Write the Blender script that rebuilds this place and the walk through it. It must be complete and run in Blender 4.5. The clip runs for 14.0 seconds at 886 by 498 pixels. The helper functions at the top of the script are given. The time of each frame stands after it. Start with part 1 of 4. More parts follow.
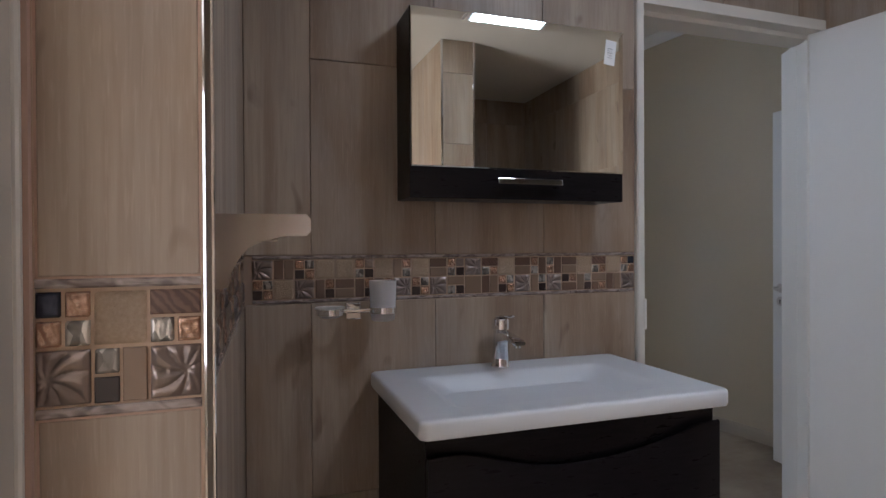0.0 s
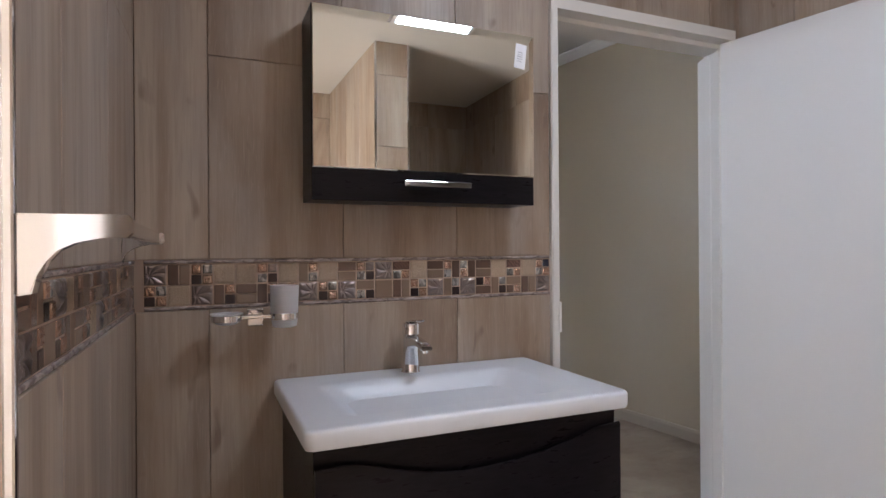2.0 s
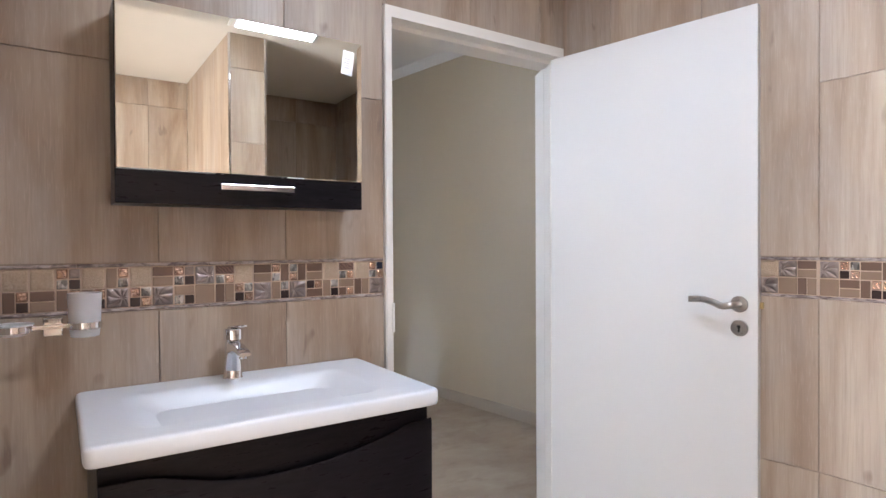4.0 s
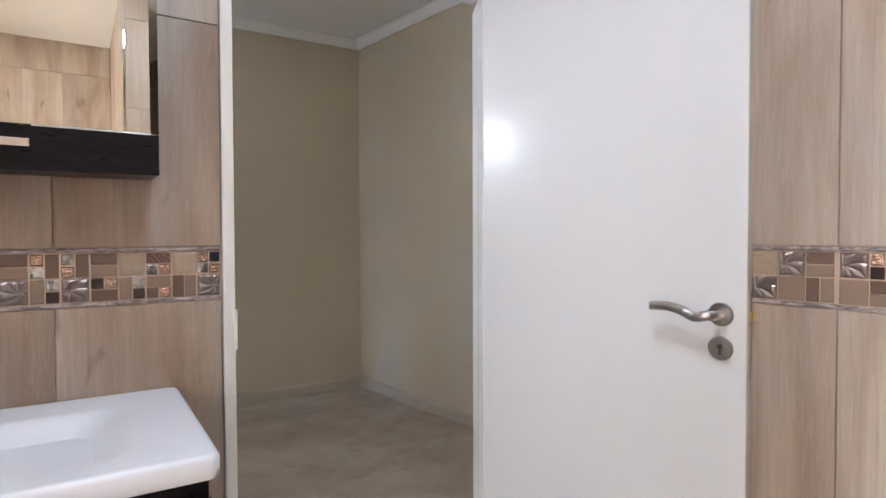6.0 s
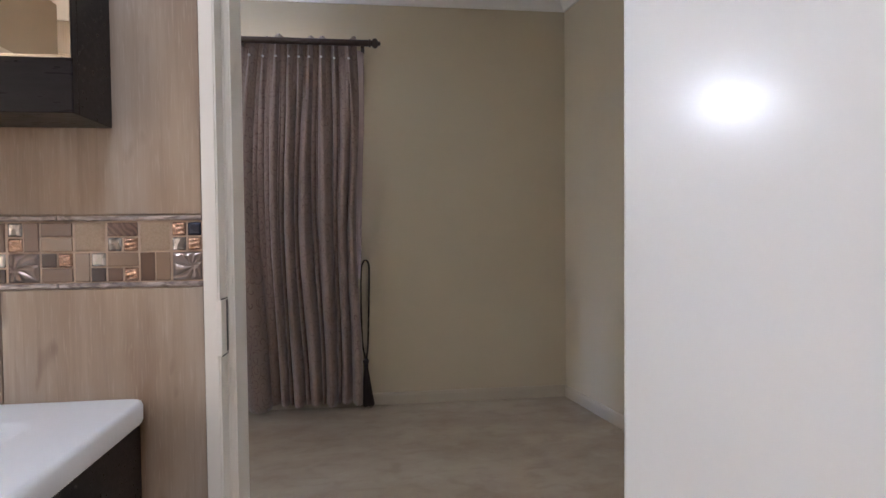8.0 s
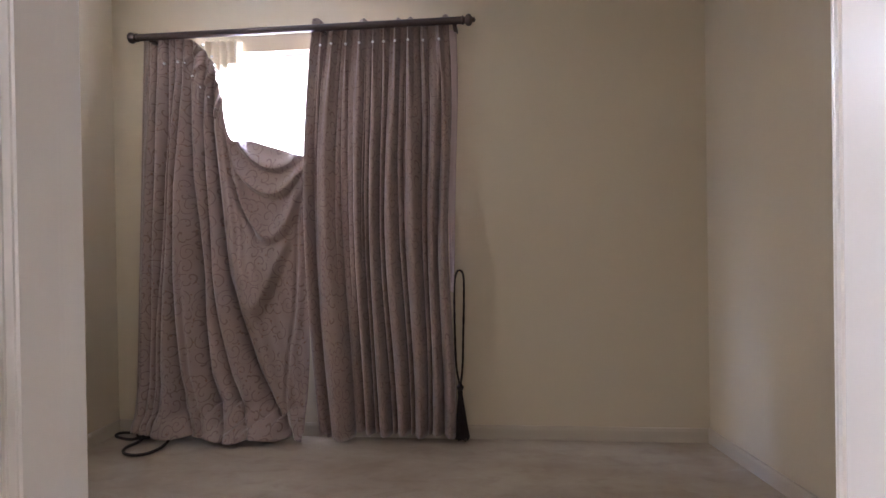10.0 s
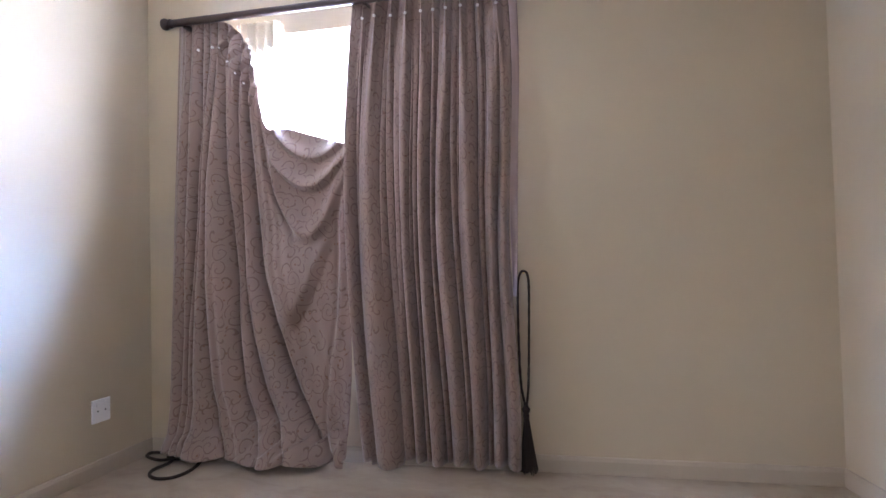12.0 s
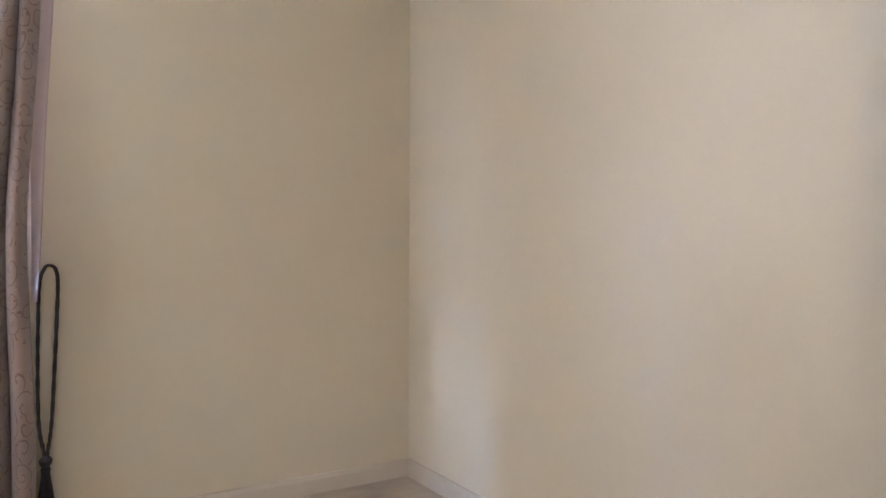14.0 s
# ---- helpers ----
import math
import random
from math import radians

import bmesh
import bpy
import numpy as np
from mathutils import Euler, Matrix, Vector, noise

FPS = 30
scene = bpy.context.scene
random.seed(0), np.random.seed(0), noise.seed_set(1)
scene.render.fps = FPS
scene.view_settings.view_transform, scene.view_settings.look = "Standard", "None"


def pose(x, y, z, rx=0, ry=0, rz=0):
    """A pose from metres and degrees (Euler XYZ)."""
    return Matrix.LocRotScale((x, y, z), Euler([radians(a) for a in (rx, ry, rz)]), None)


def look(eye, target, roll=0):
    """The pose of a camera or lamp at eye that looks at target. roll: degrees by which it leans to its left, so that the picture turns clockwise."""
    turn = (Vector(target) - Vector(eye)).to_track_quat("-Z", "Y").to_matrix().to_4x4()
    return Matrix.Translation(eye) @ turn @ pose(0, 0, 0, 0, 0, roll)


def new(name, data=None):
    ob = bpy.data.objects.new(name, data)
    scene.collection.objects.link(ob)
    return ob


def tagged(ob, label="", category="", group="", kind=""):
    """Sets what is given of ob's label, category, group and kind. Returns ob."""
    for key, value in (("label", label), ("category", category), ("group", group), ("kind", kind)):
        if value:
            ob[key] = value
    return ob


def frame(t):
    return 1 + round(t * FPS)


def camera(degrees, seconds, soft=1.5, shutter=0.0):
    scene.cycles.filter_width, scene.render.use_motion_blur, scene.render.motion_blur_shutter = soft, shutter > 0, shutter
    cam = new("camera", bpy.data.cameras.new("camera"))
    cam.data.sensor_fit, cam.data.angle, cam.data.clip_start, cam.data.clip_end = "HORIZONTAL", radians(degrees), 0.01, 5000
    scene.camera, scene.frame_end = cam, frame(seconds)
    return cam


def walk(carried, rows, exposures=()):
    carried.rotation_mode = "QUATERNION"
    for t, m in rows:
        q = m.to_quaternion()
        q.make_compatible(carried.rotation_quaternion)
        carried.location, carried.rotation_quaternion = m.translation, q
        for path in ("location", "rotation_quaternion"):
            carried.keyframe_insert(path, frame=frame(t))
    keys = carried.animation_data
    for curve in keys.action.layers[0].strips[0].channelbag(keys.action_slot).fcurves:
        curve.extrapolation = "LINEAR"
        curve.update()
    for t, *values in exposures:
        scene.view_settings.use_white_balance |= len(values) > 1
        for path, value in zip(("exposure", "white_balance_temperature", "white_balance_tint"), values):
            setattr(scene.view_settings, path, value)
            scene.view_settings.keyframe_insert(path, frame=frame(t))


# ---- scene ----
cam = camera(74.9, 14.0)
PATH = [
    (0, (0.005, -1.51, 1.252), (0.649, 0.384, 1.239), -0.3),
    (0.5, (0.007, -1.515, 1.252), (0.677, 0.37, 1.241), -0.4),
    (1, (0.012, -1.519, 1.254), (0.723, 0.351, 1.242), -0.4),
    (1.5, (0.046, -1.519, 1.261), (0.799, 0.334, 1.245), -0.4),
    (2, (0.135, -1.531, 1.249), (0.917, 0.309, 1.25), -0.4),
    (2.5, (0.205, -1.557, 1.246), (1.025, 0.268, 1.254), -0.6),
    (3, (0.219, -1.58, 1.26), (1.126, 0.202, 1.25), -0.4),
    (3.5, (0.228, -1.608, 1.271), (1.244, 0.114, 1.25), -0.3),
    (4, (0.279, -1.647, 1.273), (1.388, 0.017, 1.254), -0.3),
    (4.2, (0.312, -1.661, 1.26), (1.452, -0.017, 1.256), -0.5),
    (6.5, (1.04, -1.294, 1.25), (2.02, 0.448, 1.168), -0.1),
    (7, (1.182, -1.208, 1.223), (1.916, 0.65, 1.142), -0.4),
    (9.3, (1.613, -0.693, 1.178), (1.533, 1.305, 1.133), -0.6),
    (9.5, (1.62, -0.625, 1.172), (1.508, 1.372, 1.135), -0.7),
    (10, (1.645, -0.46, 1.158), (1.447, 1.53, 1.146), -0.9),
    (10.5, (1.697, -0.376, 1.12), (1.384, 1.599, 1.132), -1.3),
    (11, (1.712, -0.234, 1.102), (1.29, 1.72, 1.127), -1.5),
    (11.5, (1.678, -0.1, 1.062), (1.215, 1.846, 1.11), -1.4),
    (12, (1.62, 0.021, 1.048), (1.2, 1.976, 1.104), -1.4),
    (12.5, (1.579, 0.127, 1.076), (1.353, 2.114, 1.109), -1.2),
    (13, (1.603, 0.27, 1.071), (1.704, 2.268, 1.083), -0.6),
    (13.5, (1.633, 0.386, 1.072), (2.133, 2.323, 1.081), -0.4),
    (14, (1.662, 0.479, 1.055), (2.607, 2.242, 1.072), 0.2),
]
EXPOSURES = [
    (0, -0.5, 5400, 12), (1.4, -0.18, 5480, 13), (2.2, 0.29, 5600, 14), (3.0, 0.66, 5650, 14), (4.2, 0.93, 5550, 13), (6.5, 0.7, 5700, 13), (9.4, 0.6, 5850, 18), (10.1, 0.8, 5950, 21), (11, 1.2, 5650, 21), (12, 1.3, 5550, 21), (12.8, 1.66, 5600, 19), (14, 1.74, 5750, 15),
]
walk(cam, [(t, look(eye, target, roll)) for t, eye, target, roll in PATH], EXPOSURES)

# ---- world, sun, lights ----
world = bpy.data.worlds.new("world")
scene.world = world
world.use_nodes = True
wn = world.node_tree
sky = wn.nodes.new("ShaderNodeTexSky")
sky.sky_type = "NISHITA"
sky.sun_disc = False
sky.sun_elevation, sky.sun_rotation = radians(48), radians(150)
wn.links.new(sky.outputs[0], wn.nodes["Background"].inputs[0])
wn.nodes["Background"].inputs[1].default_value = 0.12

sun = new("sun", bpy.data.lights.new("sun", "SUN"))
sun.data.energy, sun.data.angle, sun.data.color = 3.0, radians(0.5), (1.0, 0.95, 0.88)
sun.matrix_world = look((0, 0, 0), (math.sin(radians(150)), -math.cos(radians(150)) * 0.5, -1.1))


BATH_W, BATH_LAMP_Z = 8.5, 2.392


def area(name, m, w, h, watts, colour):
    lamp = new(name, bpy.data.lights.new(name, "AREA"))
    lamp.data.shape, lamp.data.size, lamp.data.size_y = "RECTANGLE", w, h
    lamp.data.energy, lamp.data.color = watts, colour
    lamp.matrix_world = m
    return lamp


area("window_light", look((0.36, 3.17, 1.72), (0.33, 0, 1.0)), 1.45, 1.30, 130, (0.90, 0.95, 1.0))
area("sky_light", look((4.0, 4.9, 6.3), (0.3, 3.0, 2.1)), 5.0, 3.2, 15000, (0.32, 0.54, 1.0))
area("sky_light_side", look((-2.6, 3.8, 3.7), (0.3, 3.0, 2.15)), 1.0, 1.6, 380, (0.36, 0.58, 1.0))
area("hall_light", look((-2.38, -0.70, 1.05), (0.6, -2.1, 1.9)), 1.05, 1.4, 165, (1.0, 0.90, 0.80))
# added fill, no window behind it: brightens the partition's end face
area("hall_window_light", look((-2.25, -2.65, 1.35), (-0.1, -0.95, 1.3)), 1.1, 1.5, 26, (1.0, 0.95, 0.90))
area("ceiling_lamp_light", look((1.08, -1.0, BATH_LAMP_Z), (1.08, -1.0, 0)), 0.33, 0.25, BATH_W, (0.93, 0.97, 1.0))
# added fill behind the bedroom doorway, lifts the curtains and bedroom walls
area("corridor_light", look((2.54, -0.42, 1.35), (2.40, 2.0, 1.2)), 0.65, 1.5, 2, (1.0, 0.95, 0.88))
# added out of view, so that the open leaf shows its bright spot
area("wall_lamp_light", look((-0.70, 1.62, 2.02), (2.0, 0.2, 1.6)), 0.16, 0.16, 7, (0.95, 0.96, 1.0))


# ---- materials ----
def material(name, colour=(0.5, 0.5, 0.5), rough=0.5, metal=0.0, **more):
    m = bpy.data.materials.new(name)
    m.use_nodes = True
    b = m.node_tree.nodes["Principled BSDF"]
    b.inputs["Base Color"].default_value = (*colour, 1)
    b.inputs["Roughness"].default_value = rough
    b.inputs["Metallic"].default_value = metal
    for key, value in more.items():
        b.inputs[key.replace("_", " ")].default_value = value
    return m


class Nodes:
    """Short calls for building a material's nodes."""

    def __init__(self, m):
        self.t, self.b = m.node_tree, m.node_tree.nodes["Principled BSDF"]

    def put(self, kind, **values):
        n = self.t.nodes.new("ShaderNode" + kind)
        for key, value in values.items():
            setattr(n, key, value)
        return n

    def link(self, a, b):
        self.t.links.new(a, b)

    def coords(self, scale, source="position", random_shift=0.0):
        if source == "uv":
            out = self.put("TexCoord").outputs["UV"]
        else:
            out = self.put("NewGeometry").outputs["Position"]
        if random_shift:
            info = self.put("ObjectInfo")
            add = self.put("VectorMath", operation="MULTIPLY_ADD")
            self.link(info.outputs["Random"], add.inputs[0])
            add.inputs[1].default_value = (random_shift, random_shift * 1.7, random_shift * 2.3)
            self.link(out, add.inputs[2])
            out = add.outputs[0]
        mp = self.put("Mapping")
        mp.inputs["Scale"].default_value = scale
        self.link(out, mp.inputs[0])
        return mp.outputs[0]

    def noise(self, at, scale=1.0, detail=4.0, rough=0.55, distortion=0.0):
        n = self.put("TexNoise")
        n.inputs["Scale"].default_value, n.inputs["Detail"].default_value = scale, detail
        n.inputs["Roughness"].default_value, n.inputs["Distortion"].default_value = rough, distortion
        self.link(at, n.inputs["Vector"])
        return n.outputs["Fac"]

    def ramp(self, fac, *stops):
        r = self.put("ValToRGB")
        e = r.color_ramp.elements
        while len(e) < len(stops):
            e.new(0.5)
        for k, (at, c) in enumerate(stops):
            e[k].position, e[k].color = at, (*c, 1) if len(c) == 3 else c
        self.link(fac, r.inputs[0])
        return r.outputs[0]

    def mix(self, fac, a, b, kind="MIX"):
        n = self.put("Mix", data_type="RGBA", blend_type=kind)
        for value, slot in ((fac, n.inputs[0]), (a, n.inputs[6]), (b, n.inputs[7])):
            if hasattr(value, "is_linked"):
                self.link(value, slot)
            else:
                slot.default_value = value if isinstance(value, float) else (*value, 1)
        return n.outputs[2]

    def math(self, op, a, b=0.0, clamp=False):
        n = self.put("Math", operation=op, use_clamp=clamp)
        for value, slot in ((a, n.inputs[0]), (b, n.inputs[1])):
            if hasattr(value, "is_linked"):
                self.link(value, slot)
            else:
                slot.default_value = value
        return n.outputs[0]

    def bump(self, height, strength=0.3, distance=0.002, chain=None):
        n = self.put("Bump")
        n.inputs["Strength"].default_value, n.inputs["Distance"].default_value = strength, distance
        self.link(height, n.inputs["Height"])
        if chain:
            self.link(chain, n.inputs["Normal"])
        self.link(n.outputs[0], self.b.inputs["Normal"])
        return n.outputs[0]

    def colour(self, out):
        self.link(out, self.b.inputs["Base Color"])

    def rough(self, out):
        self.link(out, self.b.inputs["Roughness"])


def make_tile():
    m = material("wood_look_porcelain", rough=0.45)
    n = Nodes(m)
    broad = n.noise(n.coords((1, 1, 0.16), random_shift=7.0), 6, 3, 0.5, 0.9)
    fine = n.noise(n.coords((1, 1, 0.035), random_shift=7.0), 150, 4, 0.6, 0.3)
    streak = n.noise(n.coords((1, 1, 0.05), random_shift=9.0), 38, 3, 0.6, 0.5)
    stain = n.noise(n.coords((1, 1, 0.45), random_shift=4.0), 5, 3, 0.6)
    knots = n.noise(n.coords((1, 1, 0.40), random_shift=3.0), 15, 2, 0.4, 0.5)
    base = n.ramp(broad, (0.30, (0.25, 0.172, 0.115)), (0.50, (0.385, 0.30, 0.222)), (0.68, (0.47, 0.39, 0.305)))
    grey = n.mix(n.ramp(stain, (0.44, (0, 0, 0)), (0.68, (0.7, 0.7, 0.7))), base, (0.36, 0.31, 0.265))
    lines = n.mix(n.ramp(streak, (0.34, (0.27, 0.27, 0.27)), (0.50, (0, 0, 0))), grey, (0.235, 0.17, 0.125))
    grain = n.mix(n.ramp(fine, (0.36, (0.22, 0.22, 0.22)), (0.52, (0, 0, 0))), lines, (0.22, 0.155, 0.11))
    spots = n.mix(n.ramp(knots, (0.24, (0.65, 0.65, 0.65)), (0.31, (0, 0, 0))), grain, (0.17, 0.115, 0.085))
    flecks = n.noise(n.coords((1, 1, 0.06), random_shift=5.0), 330, 2, 0.5, 0.4)
    spots = n.mix(n.ramp(flecks, (0.56, (0, 0, 0)), (0.70, (0.24, 0.24, 0.24))), spots, (0.52, 0.43, 0.345))
    n.colour(spots)
    n.rough(n.ramp(streak, (0.3, (0.50, 0.50, 0.50)), (0.7, (0.36, 0.36, 0.36))))
    n.bump(fine, 0.22, 0.0006)
    return m


def make_paint(name, colour, rough, wobble=0.12, relief=0.25):
    m = material(name, colour, rough)
    n = Nodes(m)
    at = n.coords((1, 1, 1))
    big, small = n.noise(at, 1.4, 3), n.noise(at, 130, 3, 0.6)
    low, high = [tuple(c * k for c in colour) for k in (1 - wobble, 1 + wobble * 0.5)]
    n.colour(n.ramp(big, (0.2, low), (0.8, high)))
    if rough > 0.35:
        n.rough(n.ramp(big, (0.2, (rough + 0.04,) * 3), (0.8, (rough - 0.03,) * 3)))
    n.bump(small, relief * 0.4, 0.0003)
    return m


def make_floor():
    m = material("cloudy_screed", rough=0.45)
    n = Nodes(m)
    at = n.coords((1, 1.6, 1))
    big, patch, fine = n.noise(at, 1.6, 4, 0.6, 0.4), n.noise(at, 5.5, 4, 0.6, 0.5), n.noise(at, 60, 4, 0.65)
    colour = n.ramp(big, (0.32, (0.285, 0.222, 0.16)), (0.68, (0.37, 0.305, 0.23)))
    colour = n.mix(n.ramp(patch, (0.32, (0.55, 0.55, 0.55)), (0.50, (0, 0, 0))), colour, (0.23, 0.172, 0.12))
    colour = n.mix(n.ramp(patch, (0.58, (0, 0, 0)), (0.75, (0.4, 0.4, 0.4))), colour, (0.43, 0.375, 0.30))
    n.colour(colour)
    n.rough(n.ramp(big, (0.3, (0.50, 0.50, 0.50)), (0.7, (0.36, 0.36, 0.36))))
    n.bump(fine, 0.2, 0.0006)
    return m


def make_fabric(name, ground, motif, gold, see=0.06):
    m = material(name, ground, 0.75)
    n = Nodes(m)
    uv = n.coords((1, 1, 1), "uv")
    wobble = n.put("TexNoise")
    wobble.inputs["Scale"].default_value = 8
    n.link(uv, wobble.inputs["Vector"])
    warp = n.put("VectorMath", operation="MULTIPLY_ADD")
    n.link(wobble.outputs["Color"], warp.inputs[0])
    warp.inputs[1].default_value = (0.045, 0.045, 0)
    n.link(uv, warp.inputs[2])

    def cells(scale, randomness=0.8):
        v = n.put("TexVoronoi")
        v.inputs["Scale"].default_value, v.inputs["Randomness"].default_value = scale, randomness
        n.link(warp.outputs[0], v.inputs["Vector"])
        return v.outputs["Distance"], v.outputs["Color"]

    # scrolls: one spiral in each cell, half of them turned the other way
    v = n.put("TexVoronoi")
    v.inputs["Scale"].default_value, v.inputs["Randomness"].default_value = 11.5, 0.75
    n.link(warp.outputs[0], v.inputs["Vector"])
    away = n.put("VectorMath", operation="SUBTRACT")
    n.link(warp.outputs[0], away.inputs[0])
    n.link(v.outputs["Position"], away.inputs[1])
    xyz, tone = n.put("SeparateXYZ"), n.put("SeparateColor")
    n.link(away.outputs[0], xyz.inputs[0])
    n.link(v.outputs["Color"], tone.inputs[0])
    turn = n.math("SUBTRACT", n.math("MULTIPLY", n.math("GREATER_THAN", tone.outputs[0], 0.5), 2.0), 1.0)
    angle = n.math("MULTIPLY", n.math("ARCTAN2", xyz.outputs[1], n.math("MULTIPLY", xyz.outputs[0], turn)), 0.1592)
    dist = v.outputs["Distance"]
    spiral = n.math("FRACT", n.math("ADD", n.math("ADD", angle, n.math("MULTIPLY", dist, 3.0)), tone.outputs[1]))
    line = n.math("LESS_THAN", n.math("ABSOLUTE", n.math("SUBTRACT", spiral, 0.5)), n.math("ADD", n.math("MULTIPLY", dist, 0.06), 0.050))
    arcs = n.math("MULTIPLY", line, n.math("MULTIPLY", n.math("GREATER_THAN", dist, 0.10), n.math("LESS_THAN", dist, 0.72)))
    buds = n.math("LESS_THAN", cells(24, 0.9)[0], 0.15)
    weave = n.put("TexWave")
    weave.inputs["Scale"].default_value, weave.inputs["Distortion"].default_value = 160, 1.5
    n.link(uv, weave.inputs["Vector"])
    cloth = n.mix(n.noise(uv, 3, 3), tuple(c * 0.88 for c in ground), tuple(c * 1.1 for c in ground))
    cloth = n.mix(n.math("MULTIPLY", arcs, 0.68), cloth, motif)
    cloth = n.mix(n.math("MULTIPLY", buds, 0.75), cloth, gold)
    n.colour(cloth)
    n.b.inputs["Sheen Weight"].default_value = 0.35
    n.b.inputs["Roughness"].default_value = 0.62
    n.bump(weave.outputs["Fac"], 0.12, 0.0006, n.bump(arcs, 0.35, 0.0012))
    if see:
        clear = n.put("BsdfTranslucent")
        n.link(cloth, clear.inputs[0])
        both = n.put("MixShader")
        both.inputs[0].default_value = see
        n.link(n.b.outputs[0], both.inputs[1])
        n.link(clear.outputs[0], both.inputs[2])
        n.link(both.outputs[0], n.t.nodes["Material Output"].inputs["Surface"])
    return m


def make_crackle(name, low, high, metal, rough, scale):
    m = material(name, high, rough, metal)
    n = Nodes(m)
    at = n.coords((1, 1, 1), random_shift=3.0)
    v = n.put("TexVoronoi", feature="DISTANCE_TO_EDGE")
    v.inputs["Scale"].default_value = scale
    n.link(at, v.inputs["Vector"])
    crack = n.ramp(v.outputs["Distance"], (0.0, (0, 0, 0)), (0.12, (1, 1, 1)))
    n.colour(n.mix(n.noise(at, scale, 4), low, high))
    n.bump(n.noise(at, scale * 0.9, 4, 0.7, 2.0), 1.0, 0.005, n.bump(crack, 0.6, 0.0015))
    return m


def make_streaked(name, low, high, rough):
    m = material(name, high, rough)
    n = Nodes(m)
    at = n.coords((1, 1, 1), random_shift=2.0)
    w = n.put("TexWave", wave_type="BANDS", bands_direction="DIAGONAL")
    w.inputs["Scale"].default_value, w.inputs["Distortion"].default_value, w.inputs["Detail"].default_value = 60, 6, 2
    n.link(at, w.inputs["Vector"])
    n.colour(n.ramp(w.outputs["Fac"], (0.2, low), (0.8, high)))
    return m


def make_marbled(name, low, high):
    m = material(name, high, 0.15)
    n = Nodes(m)
    at = n.coords((1, 1, 2.5))
    n.colour(n.ramp(n.noise(at, 34, 2, 0.4, 1.2), (0.35, low), (0.62, high)))
    return m


def make_shards(name, low, high):
    """Broken mother-of-pearl: flat facets, each of its own grey."""
    m = material(name, high, 0.12, 0.55)
    n = Nodes(m)
    v = n.put("TexVoronoi")
    v.inputs["Scale"].default_value = 125
    n.link(n.coords((1, 1, 0.45), random_shift=5.0), v.inputs["Vector"])
    split = n.put("SeparateColor")
    n.link(v.outputs["Color"], split.inputs[0])
    n.colour(n.ramp(split.outputs[0], (0.2, low), (0.85, high)))
    n.bump(split.outputs[1], 0.7, 0.002)
    return m


def make_dark_wood():
    m = material("espresso_veneer", (0.012, 0.010, 0.012), 0.3, Specular_IOR_Level=0.22)
    n = Nodes(m)
    at = n.coords((0.15, 1, 1))
    g = n.noise(at, 120, 4, 0.6)
    n.colour(n.ramp(g, (0.35, (0.004, 0.0035, 0.0045)), (0.7, (0.011, 0.009, 0.011))))
    n.rough(n.ramp(g, (0.3, (0.36, 0.36, 0.36)), (0.7, (0.26, 0.26, 0.26))))
    n.bump(g, 0.2, 0.0004)
    return m


def make_brushed():
    m = material("brushed_steel", (0.50, 0.47, 0.44), 0.3, 1.0)
    n = Nodes(m)
    g = n.noise(n.coords((1, 1, 14)), 60, 3)
    n.rough(n.ramp(g, (0.3, (0.33, 0.33, 0.33)), (0.7, (0.27, 0.27, 0.27))))
    return m


TILE = make_tile()
GROUT = make_paint("tan_grout", (0.36, 0.27, 0.205), 0.9, 0.2, 0.5)
PINK_GROUT = make_paint("pink_grout", (0.46, 0.315, 0.245), 0.9, 0.15, 0.5)
PALE_GROUT = make_paint("beige_grout", (0.46, 0.34, 0.25), 0.9, 0.15, 0.4)
BEDROOM = make_paint("beige_wall_paint", (0.51, 0.434, 0.308), 0.5, 0.05, 0.3)
CEILING = make_paint("white_ceiling_paint", (0.76, 0.74, 0.70), 0.8, 0.04, 0.3)
ENAMEL = make_paint("white_enamel", (0.74, 0.71, 0.655), 0.38, 0.03, 0.12)
LEAF = make_paint("white_door_paint", (0.72, 0.71, 0.69), 0.22, 0.02, 0.1)
HALL = make_paint("hall_paint", (0.46, 0.405, 0.33), 0.7)
FLOOR = make_floor()
DARK = make_dark_wood()
CHROME = material("chrome", (0.78, 0.78, 0.80), 0.07, 1.0)
STEEL = make_brushed()
MIRROR = material("mirror_silver", (0.86, 0.86, 0.79), 0.01, 1.0)
CERAMIC = material("white_ceramic", (0.72, 0.745, 0.785), 0.30, Specular_IOR_Level=0.35)
FROST = material("frosted_glass", (0.92, 0.91, 0.92), 0.6, Transmission_Weight=0.62)
GLASS = material("window_glass", (1, 1, 1), 0.0, Transmission_Weight=1.0)
ROD = material("dark_stained_wood", (0.040, 0.022, 0.018), 0.32)
CORD = make_paint("dark_brown_cord", (0.022, 0.013, 0.011), 0.8, 0.3, 0.9)
CURTAIN = make_fabric("mauve_jacquard", (0.275, 0.200, 0.170), (0.130, 0.072, 0.055), (0.17, 0.075, 0.035))
LINING = material("pink_lining", (0.44, 0.35, 0.335), 0.85)
LACE = material("cream_lace", (0.75, 0.66, 0.50), 0.8)
CRYSTAL = material("clear_crystal", (0.92, 0.92, 0.92), 0.15)
PAPER = material("white_paper", (0.82, 0.82, 0.82), 0.6)
INK = material("grey_ink", (0.25, 0.25, 0.25), 0.7)
PLASTIC = material("white_plastic", (0.80, 0.80, 0.80), 0.3)
# near black, paints the shade inside gaps, slots, keyholes and pin holes
BLACK = material("hole_shade_black", (0.02, 0.02, 0.02), 0.4)
